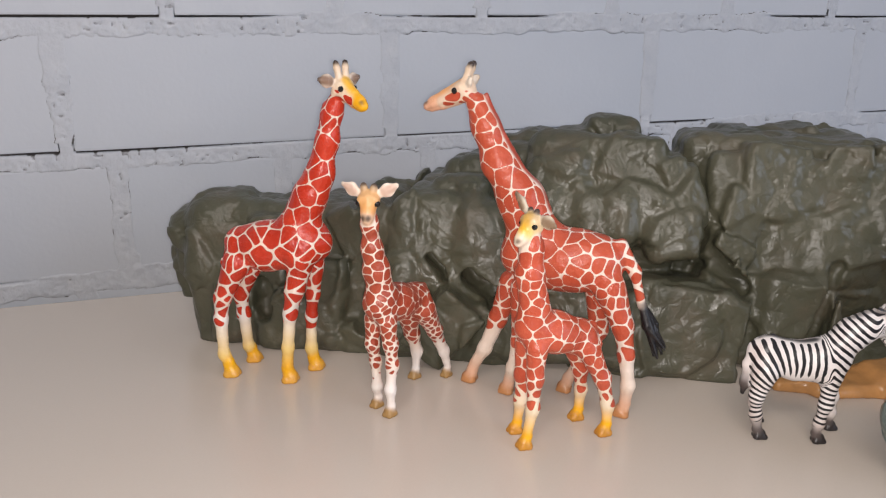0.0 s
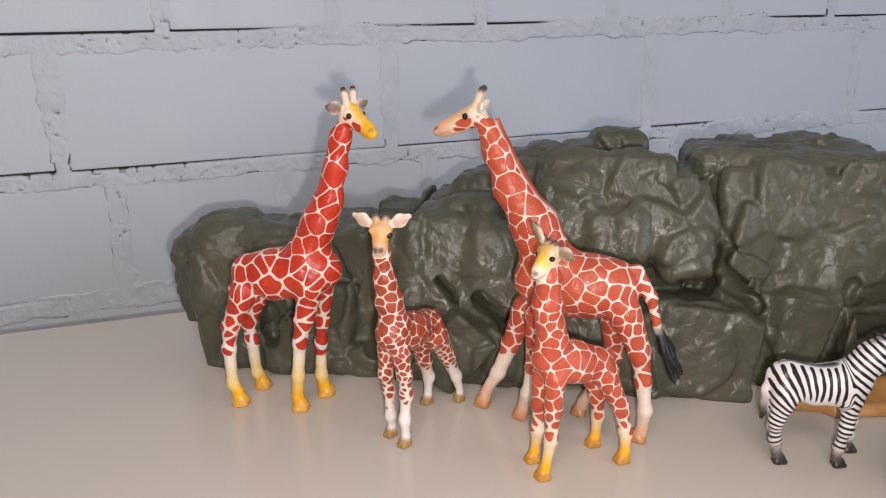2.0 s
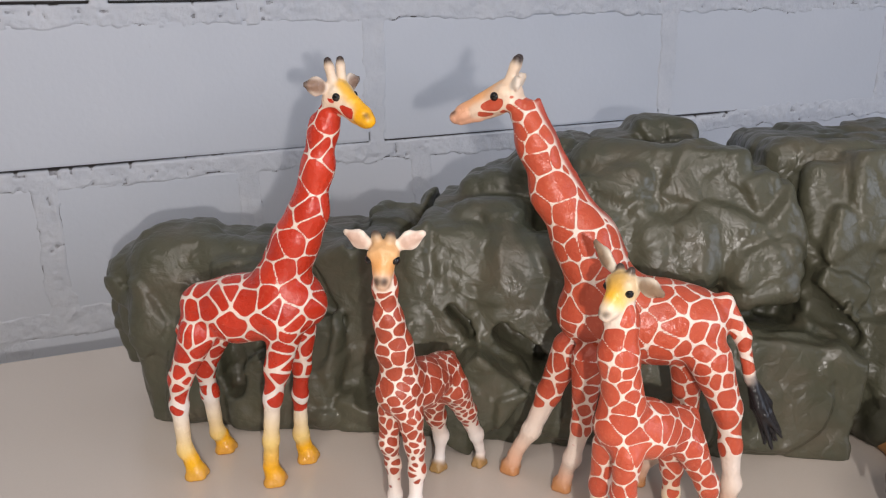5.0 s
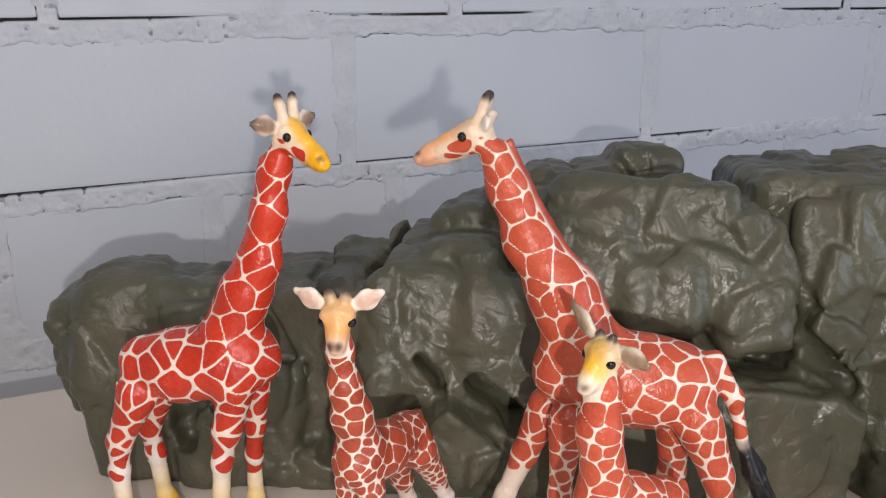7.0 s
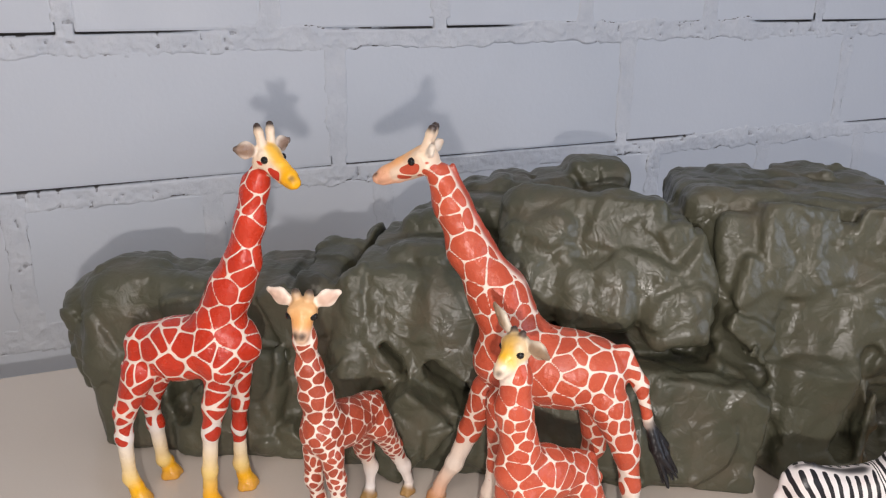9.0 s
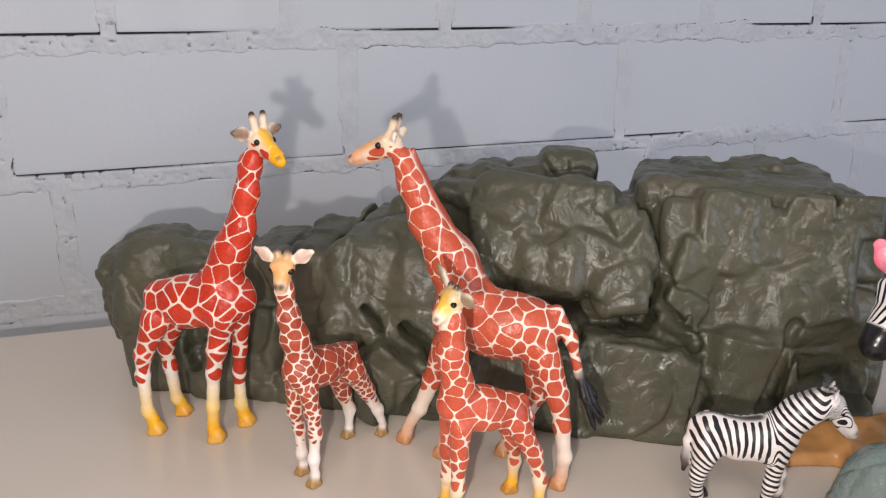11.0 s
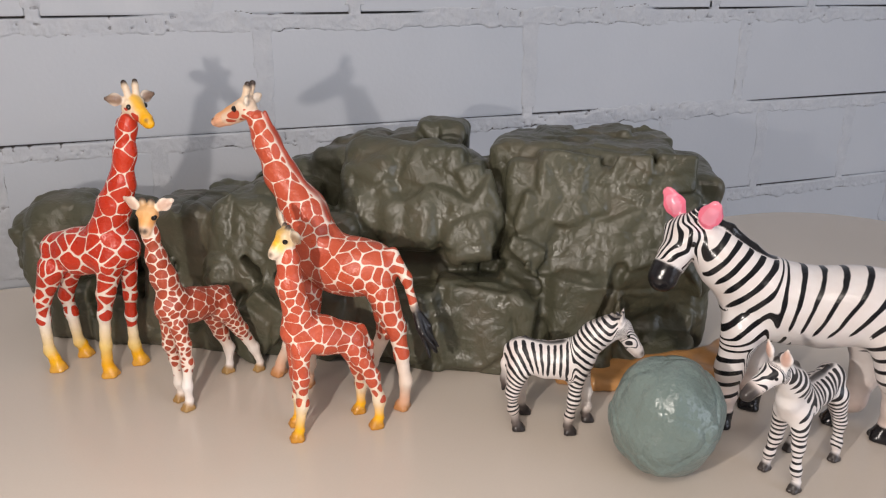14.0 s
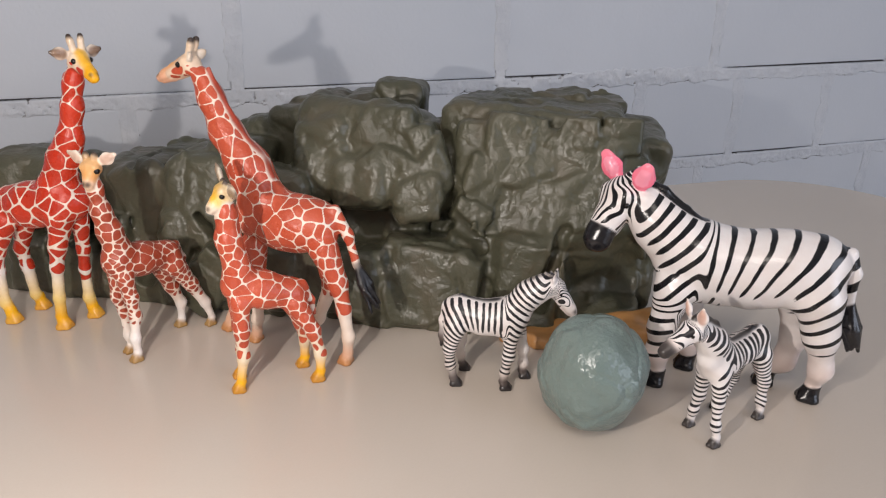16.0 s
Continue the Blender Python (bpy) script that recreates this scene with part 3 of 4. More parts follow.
    def head(self, at, yaw, pitch, long, skull, muzzle, paints, ear, ear_paint, horn=None, eye=1.2, ear_r=2.0, gap=9.0, ears=((1, 0), (-1, 0)), lines=None, spoon=0.42, spots=None, blaze=None, nose=None, ear_turn=None, inner=None, ear_flat=0.42):
        """A head that looks along yaw and down by pitch. ear: how far out, up and back the ears' tips are.
        lines: stripes that follow one another across the face. spots: patches on the cheeks. blaze: paint along the nose."""
        y, p = radians(yaw), radians(pitch)
        ahead = np.array((math.cos(y) * math.cos(p), math.sin(y) * math.cos(p), -math.sin(p)))
        level = np.array((math.cos(y), math.sin(y), 0))
        side = np.array((-math.sin(y), math.cos(y), 0))
        up = np.cross(ahead, side)
        c = np.array(at, float)

        def put(a, s, u, r):
            return (*(c + ahead * a + side * s + up * u), r)

        def stand(a, s, u, r):
            return (*(c + level * a + side * s + np.array((0, 0, u))), r)

        across = tuple((side * lines + up * lines * 0.3)) if lines else None
        mid = (skull + muzzle) / 2 * (0.88 if nose or lines else 0.80)
        gaps = gap if isinstance(gap, list) else [gap] * 4
        self.limb([put(0, 0, 0, skull), put(long * 0.5, 0, -skull * 0.10, mid), put(long * 0.82, 0, -skull * 0.2, muzzle * 1.0), put(long, 0, -skull * 0.26, muzzle * 0.88)], [paints[0], paints[1], paints[2], paints[2]], gaps, blend=2.0, across=across)
        self.limb([put(long * 0.2, 0, -skull * 0.6, mid * 0.72), put(long * 0.62, 0, -skull * 0.62, muzzle * 0.7), put(long * 0.93, 0, -skull * 0.58, muzzle * 0.62)], [paints[-1 if len(paints) > 3 else 1], paints[2], paints[2]], gaps[1], blend=0.9, across=across)
        if blaze:
            self.limb([put(skull * 0.1, 0, skull * 0.46, skull * 0.62), put(long * 0.5, 0, mid * 0.34, mid * 0.68), put(long * 0.85, 0, -muzzle * 0.02, muzzle * 0.80)], blaze, 9.0, blend=1.2, lead=0.5)
        if nose:
            self.limb([put(long * 0.90, 0, -skull * 0.26, muzzle * 1.06), put(long * 1.0, 0, -skull * 0.34, muzzle * 1.06)], nose, 9.0, blend=0.8, lead=0.9)
        out, high, back = ear
        for sign, lift in ears:
            self.limb([put(long * 0.05, sign * skull * 0.6, skull * 0.42, skull * 0.40), put(long * 0.26, sign * mid * 0.66, mid * 0.5, mid * 0.38)], [paints[0], paints[1]], gaps[0], blend=1.5, across=across)
            if spots:
                self.limb([put(-skull * 0.1, sign * skull * 0.56, -skull * 0.40, skull * 0.56), put(long * 0.6, sign * mid * 0.50, -mid * 0.45, mid * 0.56)], (0.78, 0.62, 0.48), spots, blend=1.5, pat=0.34, lead=0.8)
            if muzzle < 5:
                self.limb([put(long * 0.99, sign * muzzle * 0.5, muzzle * 0.15, 0.45), put(long * 1.03, sign * muzzle * 0.42, 0, 0.4)], (0.05, 0.03, 0.02), 9.0, blend=0.4, lead=0.5)
                self.limb([put(long * 0.66, sign * muzzle * 0.62, -skull * 0.47, 0.3), put(long * 0.98, sign * muzzle * 0.55, -skull * 0.44, 0.3)], (0.20, 0.09, 0.04), 9.0, blend=0.3, lead=0.25)
            flat = (*(level + side * (0.3 * sign if ear_turn is None else ear_turn)), ear_flat)
            root = stand(-skull * 0.25, sign * skull * 0.72, skull * 0.55, ear_r * 0.5)
            tip = stand(-back, sign * out, high + lift, ear_r * spoon)
            middle = tuple(np.array(root)[:3] * 0.45 + np.array(tip)[:3] * 0.55) + (ear_r,)
            self.limb([root, middle, tip], [ear_paint[0], ear_paint[0], ear_paint[1]], 9.0, blend=1.0, flat=flat)
            if inner:
                fore = np.array(flat[:3]) / np.linalg.norm(flat[:3]) * ear_r * 0.3
                self.limb([(*(np.array(middle[:3]) * 0.8 + np.array(root[:3]) * 0.2 + fore), ear_r * 0.45), (*(np.array(tip[:3]) * 0.5 + np.array(middle[:3]) * 0.5 + fore), ear_r * 0.34)], inner, 9.0, blend=0.6, flat=flat, lead=0.9)
            self.eyes.append(put(long * 0.20, sign * (skull * 0.84), skull * 0.26, eye))
            if horn:
                base, tip = stand(0.2, sign * horn[0] * 0.7, skull * 0.7, horn[2] * 1.25), stand(-horn[3], sign * horn[0], horn[1], horn[2])
                near = tuple(np.array(base) * 0.25 + np.array(tip) * 0.75)
                self.limb([base, near, tip], [paints[0], horn[4], (0.05, 0.035, 0.03)], 9.0, blend=1.0)


RED = giraffe_paint("red_patch_paint", (0.59, 0.045, 0.017), (0.42, 0.024, 0.010), 0.26, 0.14)
RUST = giraffe_paint("rust_patch_paint", (0.56, 0.098, 0.046), (0.42, 0.060, 0.028), 0.32, 0.32)
BROWN = giraffe_paint("brown_patch_paint", (0.42, 0.073, 0.034), (0.29, 0.045, 0.021), 0.36, 0.22)
YELLOW, GOLD = (0.90, 0.46, 0.012), (0.70, 0.36, 0.05)
HORN = (0.74, 0.6, 0.46)


def giraffe_red():
    g = Figure(0.65)
    g.limb([(-12, 0, 75.9, 9.5), (2, 0, 75.1, 12.6), (20, 0, 78, 13.0), (30, 0, 78, 8.5)], CREAM, [0.48, 0.42, 0.35, 0.30], blend=6, pat=1.04)
    g.limb([(22, 0, 90, 10.2), (28, 0, 104, 8.0), (34, 0, 115, 6.2), (38.8, 0, 133, 4.8), (41.8, 0, 145.6, 4.1), (44.4, 0, 152.5, 4.0)], CREAM, 0.27, blend=6, pat=1.04)
    g.limb([(17, 0, 98, 1.2), (28, 0, 116, 1.0), (34.4, 0, 133, 0.9), (38.5, 0, 150, 0.9)], CREAM, 0.2, blend=3)
    for s in (1, -1):
        g.limb([(24, s * 8, 72, 6.5), (29, s * 5, 82, 5)], CREAM, 0.40, blend=4)
    g.head((47.8, 0, 158.3), -30, 24, 16, 5.1, 3.0, [(0.8, 0.68, 0.54), (0.8, 0.66, 0.46), YELLOW, (0.8, 0.66, 0.5)], (12.5, 4.6, 2.0), ((0.72, 0.62, 0.52), (0.10, 0.07, 0.055)), (3.0, 12.0, 1.55, 1.0, HORN), 1.5, 3.3, inner=(0.26, 0.17, 0.12), spots=0.45, blaze=[(0.86, 0.5, 0.06), YELLOW, YELLOW])
    for nodes in ([(-12.8, -7, 66.9, 7.5), (-22.9, -6.9, 46.3, 4.3), (-25.2, -6.8, 33.5, 3.4), (-25.3, -6.7, 12.4, 2.8), (-21.8, -6.6, 3, 4.8)],
                  [(-11, 6, 62, 6.5), (-20.5, 9.2, 42.5, 3.9), (-20.3, 10.8, 29.8, 3.4), (-19.7, 12.3, 9.5, 2.9), (-17.6, 13.6, 3, 4.7)],
                  [(22.1, -6, 65.4, 6.5), (18.8, -7, 53.2, 4.8), (15.4, -6.9, 39.7, 3.4), (12.9, -6.9, 20, 3.0), (12.9, -6.9, 3, 4.9)],
                  [(26, 6, 65, 5.2), (23.1, 8.2, 46, 3.5), (21, 9, 32.7, 3.1), (19.6, 9.8, 13, 2.9), (21.5, 10.6, 3, 4.9)]):
        g.leg(nodes, [CREAM, CREAM, WHITE, (0.84, 0.60, 0.2), YELLOW], [0.4, 0.7, 1.1, 9, 12], GOLD, pat=0.95)
    g.limb([(-18, 0, 79, 2.0), (-24, 1, 64, 1.6), (-26, 2, 52, 1.4)], CREAM, 0.6)
    return g.build("toy_giraffe", (0.0756, 0.401), -30.0, RED, "tall plastic toy giraffe with bright red patches, yellow hooves", "toy giraffe", 8.6, seed=4)


def giraffe_rust():
    g = Figure(0.65)
    g.limb([(-27.3, 0, 77.8, 12.2), (-18.6, 0, 77, 14.2), (-7.5, 0, 77, 14.6), (10.4, 0, 78, 11.9)], CREAM, [0.38, 0.30, 0.26, 0.24], blend=6, pat=0.98)
    g.limb([(6, 0, 90, 12.6), (12.6, 0, 105.7, 10.8), (24.2, 0, 123.6, 7.9), (31.4, 0, 141.2, 6.1), (35.8, 0, 151.5, 5.3)], CREAM, 0.26, blend=6, pat=1.04)
    g.limb([(-1, 0, 102, 1.6), (6.5, 0, 113, 1.2), (18, 0, 130, 0.9), (26, 0, 145, 0.8), (31, 0, 156, 0.8)], (0.36, 0.05, 0.024), 9.0, blend=1.6, lead=0.8)
    g.head((41.5, 0, 157.6), 2, 19, 20.5, 5.5, 2.9, [(0.8, 0.62, 0.46), (0.78, 0.56, 0.4), (0.74, 0.42, 0.28), (0.78, 0.6, 0.46)], (6.5, 6.0, 5.0), ((0.76, 0.68, 0.58), (0.66, 0.54, 0.42)), (2.4, 12.3, 1.6, 3.2, HORN), 1.6, 2.6, spots=0.34, blaze=[(0.8, 0.5, 0.26), (0.8, 0.38, 0.14), (0.74, 0.4, 0.24)])
    for nodes in ([(17, -6, 60, 7), (24.9, -7.4, 38.1, 4.5), (31.6, -7, 20.3, 3.5), (39.6, -6.6, 3, 4.6)],
                  [(9, 6, 62, 6.5), (10.7, 5, 32.6, 3.7), (13.7, 2.8, 16, 3.1), (17.2, 0.7, 3, 4.4)],
                  [(-33, 7, 67, 8.1), (-40.7, 7.5, 48.4, 4.9), (-43.3, 7.2, 33.1, 3.6), (-45.4, 6.9, 17, 3.1), (-43.2, 6.6, 3, 4.4)],
                  [(-27, -7, 60, 7.3), (-28, -9.1, 38, 4.3), (-18.4, -9.9, 15.3, 3.2), (-12, -10.7, 3, 4.4)]):
        k = len(nodes)
        g.leg(nodes, [CREAM] * (k - 2) + [(0.8, 0.68, 0.58), (0.72, 0.44, 0.3)], [0.25, 0.45] + [0.65] * (k - 4) + [6.0, 12], (0.5, 0.23, 0.09), pat=0.86)
    g.limb([(-37, 0, 87, 3.0), (-44, 0, 74, 2.5), (-48.5, 0, 57, 2.2)], CREAM, 0.8, pat=0.85)
    for k in range(11):
        a = k * 0.92
        r = 1.8 + (k % 3) * 0.9
        g.limb([(-48.5, 0, 58, 1.6), (-53.5 + r * math.cos(a), r * math.sin(a), 46 + 2 * math.sin(a * 2), 1.5), (-58 + 1.2 * r * math.cos(a + 0.5), r * math.sin(a + 0.5), 32 + (k % 4) * 2.2, 0.7)], (0.012, 0.011, 0.013), 9.0, blend=0.5)
    return g.build("toy_giraffe", (0.2052, 0.3278), 143.1, RUST, "tall plastic toy giraffe with rust patches, black tail tuft, legs straddled", "toy giraffe", 7.9, seed=7)


def calf_brown():
    g = Figure(0.55)
    g.limb([(-8.6, 0, 52, 8.0), (8.6, 0, 55, 8.6), (22, 0, 58, 8.0)], CREAM, 0.17, blend=5)
    g.limb([(20, 0, 64, 7.0), (23.3, 0, 76.2, 5.7), (26, 0, 87.5, 4.3), (27.3, 0, 99.8, 3.2), (27.5, 0, 105, 3.0)], CREAM, 0.24, blend=5, pat=1.0)
    g.head((27.2, 0, 110.4), 22, 48, 9.2, 5.1, 2.0, [(0.74, 0.44, 0.2), (0.76, 0.38, 0.13), (0.84, 0.58, 0.4)], (12.6, 7.4, 1.5), ((0.86, 0.76, 0.66), (0.78, 0.66, 0.56)), (2.6, 7.2, 1.3, 0.5, (0.5, 0.34, 0.2)), 1.6, 3.2, inner=(0.62, 0.44, 0.35))
    for nodes in ([(22, 4.6, 50, 4.9), (20.6, 5.3, 37.7, 3.4), (19.9, 5.6, 26.2, 2.8), (22.1, 5.8, 13.5, 2.4), (23.2, 6, 3, 3.2)],
                  [(21, -4.6, 49, 4.6), (21.8, -5.1, 35.6, 3.2), (19.5, -5.1, 25.1, 2.6), (19.1, -5.2, 11, 2.3), (19.4, -5.2, 3, 3.1)],
                  [(-7.1, -4.5, 44, 6), (-13.4, -6, 28.3, 3.8), (-18.9, -6.7, 15.6, 2.7), (-17.4, -7.4, 3, 3.2)],
                  [(-9.5, 4.6, 46, 6.5), (-18.1, 5.5, 31.3, 3.9), (-26.4, 5.9, 15.9, 2.7), (-28.7, 6.3, 3, 3.1)]):
        k = len(nodes)
        g.leg(nodes, [CREAM] * (k - 2) + [WHITE, WHITE], [0.18, 0.28] + [0.5] * (k - 4) + [2.4, 9], (0.36, 0.22, 0.08), pat=0.80)
    g.limb([(-16, 0, 56, 1.6), (-20, -1, 46, 1.2), (-22, -2, 38, 1.0)], CREAM, 0.6)
    g.limb([(-22, -2, 38, 1.2), (-24, -3, 30, 1.6), (-25, -3, 25, 0.7)], (0.02, 0.018, 0.018), 9.0, blend=1)
    return g.build("toy_giraffe_calf", (0.1404, 0.3535), -141.9, BROWN, "small plastic toy giraffe calf with brown patches facing ahead", "toy giraffe", 5.2, seed=2)


def calf_yellow():
    g = Figure(0.55)
    g.limb([(-11, 0, 49, 8.2), (3.3, 0, 53.5, 9.0), (15, 0, 57.8, 8.0)], CREAM, 0.21, blend=5)
    g.limb([(14, 0, 67.2, 7.2), (17, 0, 83.5, 5.6), (16.6, 0, 95.3, 4.4), (17.1, 0, 102, 3.6)], CREAM, 0.20, blend=5)
    g.head((16.5, 0, 106.2), 8, 38, 10.4, 5.1, 2.2, [(0.76, 0.60, 0.38), (0.86, 0.62, 0.22), (0.86, 0.77, 0.66)], (13.0, 4.5, 1.0), ((0.68, 0.6, 0.48), (0.22, 0.15, 0.1)), (2.2, 6.0, 1.0, 0.5, (0.1, 0.07, 0.05)), 1.35, 3.1, inner=(0.28, 0.19, 0.12), ears=((1, -3.0), (-1, 6.0)), blaze=[(0.62, 0.38, 0.09), (0.86, 0.48, 0.03), (0.84, 0.70, 0.52)])
    for nodes in ([(15, 5, 50, 5), (15.6, 5.3, 35.2, 3.6), (15.9, 4.8, 19.8, 2.8), (19.2, 4.3, 3, 3.6)],
                  [(15, -5, 48, 4.8), (14.9, -7.4, 31.2, 3.3), (14.7, -8.4, 17, 2.6), (16.5, -9.3, 3, 3.5)],
                  [(-12.9, 5, 44, 5.8), (-19.9, 7.7, 28.7, 3.7), (-23, 9, 15, 2.8), (-21.1, 10.2, 3, 3.6)],
                  [(-12, -5, 42, 5.5), (-17, -6, 28, 3.5), (-18.9, -6.8, 16, 2.7), (-17.3, -7.4, 3, 3.5)]):
        g.leg(nodes, [CREAM, CREAM, (0.8, 0.68, 0.5), YELLOW], [0.2, 0.3, 1.0, 9], (0.52, 0.24, 0.03), pat=0.88)
    g.limb([(-18, 0, 53, 1.8), (-22, 0, 43, 1.4), (-23, 0, 35, 1.2)], CREAM, 0.6)
    return g.build("toy_giraffe_calf", (0.1962, 0.2919), -174.3, RUST, "small plastic toy giraffe calf with rust patches, yellow face", "toy giraffe", 6.6, seed=5)


def coat(flank, spread, pace, neck, slope, neck_pace, width, knee, leg_pace):
    """A zebra's stripes: a fan about a point low on the flank behind it, upright ones before it, rings round the
    neck from a point on, and level ones down the foreleg."""
    def step(v):
        v = np.clip(v, 0, 1)
        return v * v * (3 - 2 * v)

    def trunk(x, z):
        back = -np.degrees(np.arctan2(flank[0] - x, z - flank[1])) / spread
        return np.where(x < flank[0], back, (x - flank[0]) / pace)

    def phase(v):
        x, z = v[:, 0], v[:, 2]
        start = trunk(np.array(neck[0]), np.array(neck[1]))
        low = step((knee[1] - z) / 10 + 0.5)
        c, up = math.cos(radians(slope)) / neck_pace, math.sin(radians(slope)) / neck_pace
        rings = start + (x - neck[0]) * c * (1 - 0.75 * low) + (z - neck[1]) * up + np.minimum(z - knee[1], 0) * (1 / leg_pace - up)
        border = neck[0] - 0.25 * np.maximum(z - neck[1], 0)
        border = border + low * ((flank[0] + knee[0]) / 2 - border)
        fore = step((x - border) / width + 0.5)
        body = trunk(x, z)
        return body + fore * (rings - body)

    return phase


ZEBRA = zebra_paint("zebra_paint", 0.38, wobble=0.5, grain=120)
ZEBRA_BIG = zebra_paint("zebra_gloss_paint", 0.24, (0.006, 0.006, 0.008), wobble=0.4, grain=40)
ZW, INK, GREY = (0.84, 0.80, 0.79), (0.012, 0.011, 0.013), (0.11, 0.09, 0.085)


def zebra_grazing():
    g = Figure(0.5)
    g.limb([(-15.5, 0, 42.0, 8.0), (-3, 0, 38.6, 8.3), (9.0, 0, 39.6, 8.5), (20.5, 0, 53.5, 6.4), (27.2, 0, 58.2, 5.3), (32, 0, 58.5, 4.6)], ZW, [0.05, 0.1, 0.15, 0.1, 0.05, 0.05], blend=5, under=1.4)
    g.limb([(6, 0, 39, 8.4), (12.5, 0, 40, 7.6)], ZW, 0.12, blend=5)
    g.limb([(-19, 0, 48.5, 1.0), (-14, 0, 50.2, 0.9), (-3, 0, 46.9, 0.8), (7, 0, 48.4, 0.8)], INK, 9.0, blend=1.2)
    for k in range(9):
        x = 12 + k * 2.5
        z = 52.5 + 13.2 * math.sin(k / 8 * 1.5)
        g.limb([(x, 0, z - 1.5, 1.5), (x + 0.6, 0, z + 0.9, 0.9)], [(0.10, 0.085, 0.08), (0.30, 0.27, 0.25)], [0.0, 0.3], blend=0.8)
    g.head((33.4, 0, 57.7), -8, 50, 15, 4.5, 2.8, [ZW, ZW, (0.72, 0.66, 0.63)], (4.2, 9.0, 0.5), (ZW, (0.42, 0.37, 0.35)), None, 0.9, 2.0, gap=[0.2, 0.35, 1.2, 2.0], lines=1.6)
    for nodes in ([(-16.5, -4.6, 35, 6.6), (-19.5, -5.8, 21.7, 2.9), (-18.8, -5.6, 12.2, 2.3), (-16.2, -5.5, 3, 2.9)],
                  [(-15, 5, 34, 5.5), (-15.5, 8, 19, 2.8), (-15.3, 9.5, 10, 2.3), (-13.4, 10.6, 3, 2.9)],
                  [(12.3, -5, 33, 4.6), (11.4, -6, 19.8, 2.6), (9.8, -5.9, 10.2, 2.2), (10.1, -5.9, 3, 2.9)],
                  [(15, 5, 33, 4.4), (18.5, 6.5, 18, 2.5), (19.2, 7, 9, 2.2), (19.7, 7.4, 3, 2.9)]):
        near = nodes[1][1] < 0
        g.leg(nodes, [ZW, ZW, (0.66, 0.60, 0.57), GREY], [0.1, 0.1, 0.25, 2.5] if near else [0.4, 2.0, 2.0, 2.5], (0.03, 0.026, 0.026))
    g.limb([(-22, 0, 44, 1.8), (-23.7, 0, 35.2, 1.6)], ZW, 1.5)
    g.limb([(-23.7, 0, 35.2, 1.6), (-23.8, 0, 26.2, 1.9), (-24.4, 0, 20.4, 0.9)], [ZW, GREY, INK], 2.5)
    return g.build("toy_zebra", (0.3027, 0.2547), -26.5, ZEBRA, "small plastic toy zebra with fine stripes and grey hooves", "toy zebra", 2.65, soft=1.0,
                   stripes=coat((-3, 19), 7.6, 3.1, (10, 44), 50, 2.9, 3, (12, 29), 2.6))


def zebra_foal():
    g = Figure(0.5)
    g.limb([(-21, 0, 41.5, 6.6), (-8, 0, 39.4, 6.8), (7, 0, 39.5, 7.4), (19, 0, 52.5, 6.6), (29, 0, 60.5, 5.4)], ZW, [-0.25, -0.2, -0.1, -0.1, 0.0], blend=4, under=1.6)
    g.limb([(4, 0, 38.6, 6.8), (12, 0, 40, 6.4)], ZW, 0.4, blend=4, under=1.5)
    g.limb([(15, 0, 37, 5.0), (19, 0, 43, 4.8)], ZW, 9.0, blend=4, lead=1.6)
    g.limb([(8, 0, 48.5, 2.0), (19, 0, 61, 2.0), (30, 0, 68, 2.2), (35, 0, 69, 1.6)], (0.025, 0.02, 0.018), 9.0, blend=1.2)
    g.limb([(-24, 0, 46, 1.3), (-16, 0, 48.4, 1.0), (-8, 0, 46.2, 1.0), (6, 0, 46.6, 1.2)], INK, 9.0, blend=1.5)
    g.head((35.5, 0, 63), -18, 24, 15.5, 5.0, 2.7, [ZW, ZW, (0.70, 0.60, 0.55)], (5.4, 13, -1.0), (ZW, (0.80, 0.74, 0.70)), None, 0.9, 2.7, gap=[0.15, 0.3, 0.8, 2.0], lines=1.5, spoon=0.25, nose=(0.03, 0.025, 0.025), inner=(0.62, 0.40, 0.33))
    for nodes in ([(14, 4.5, 36, 4.8), (15.8, 6.6, 21.7, 2.4), (16.9, 7.7, 10.7, 2.0), (17.4, 8.8, 3, 2.6)],
                  [(12, -4.5, 34, 4.4), (10, -6.8, 17, 2.5), (11.5, -7.6, 9, 2.1), (12.5, -8.2, 3, 2.6)],
                  [(-20, 4.5, 34, 5.6), (-23.1, 7.2, 19.4, 2.7), (-21.6, 8.2, 9, 2.1), (-20.4, 8.9, 3, 2.6)],
                  [(-18, -4.5, 33, 5.2), (-19, -6.8, 16, 2.5), (-15, -8, 8, 2.1), (-11.6, -8.9, 3, 2.6)]):
        g.leg(nodes, [ZW] * 4, [0.1, 0.25, 0.3, 0.6], (0.05, 0.042, 0.04))
    g.limb([(-26, 0, 40, 1.5), (-28, 0, 30, 1.5), (-28, 0, 22, 0.8)], [ZW, GREY, INK], 1.0)
    return g.build("toy_zebra_foal", (0.397, 0.1842), -160.9, ZEBRA, "tiny plastic toy zebra foal standing beside the large zebra", "toy zebra", 3.2, soft=1.0,
                   stripes=coat((-6, 18), 8.0, 3.7, (10, 45), 42, 3.9, 3, (12, 28), 3.0))


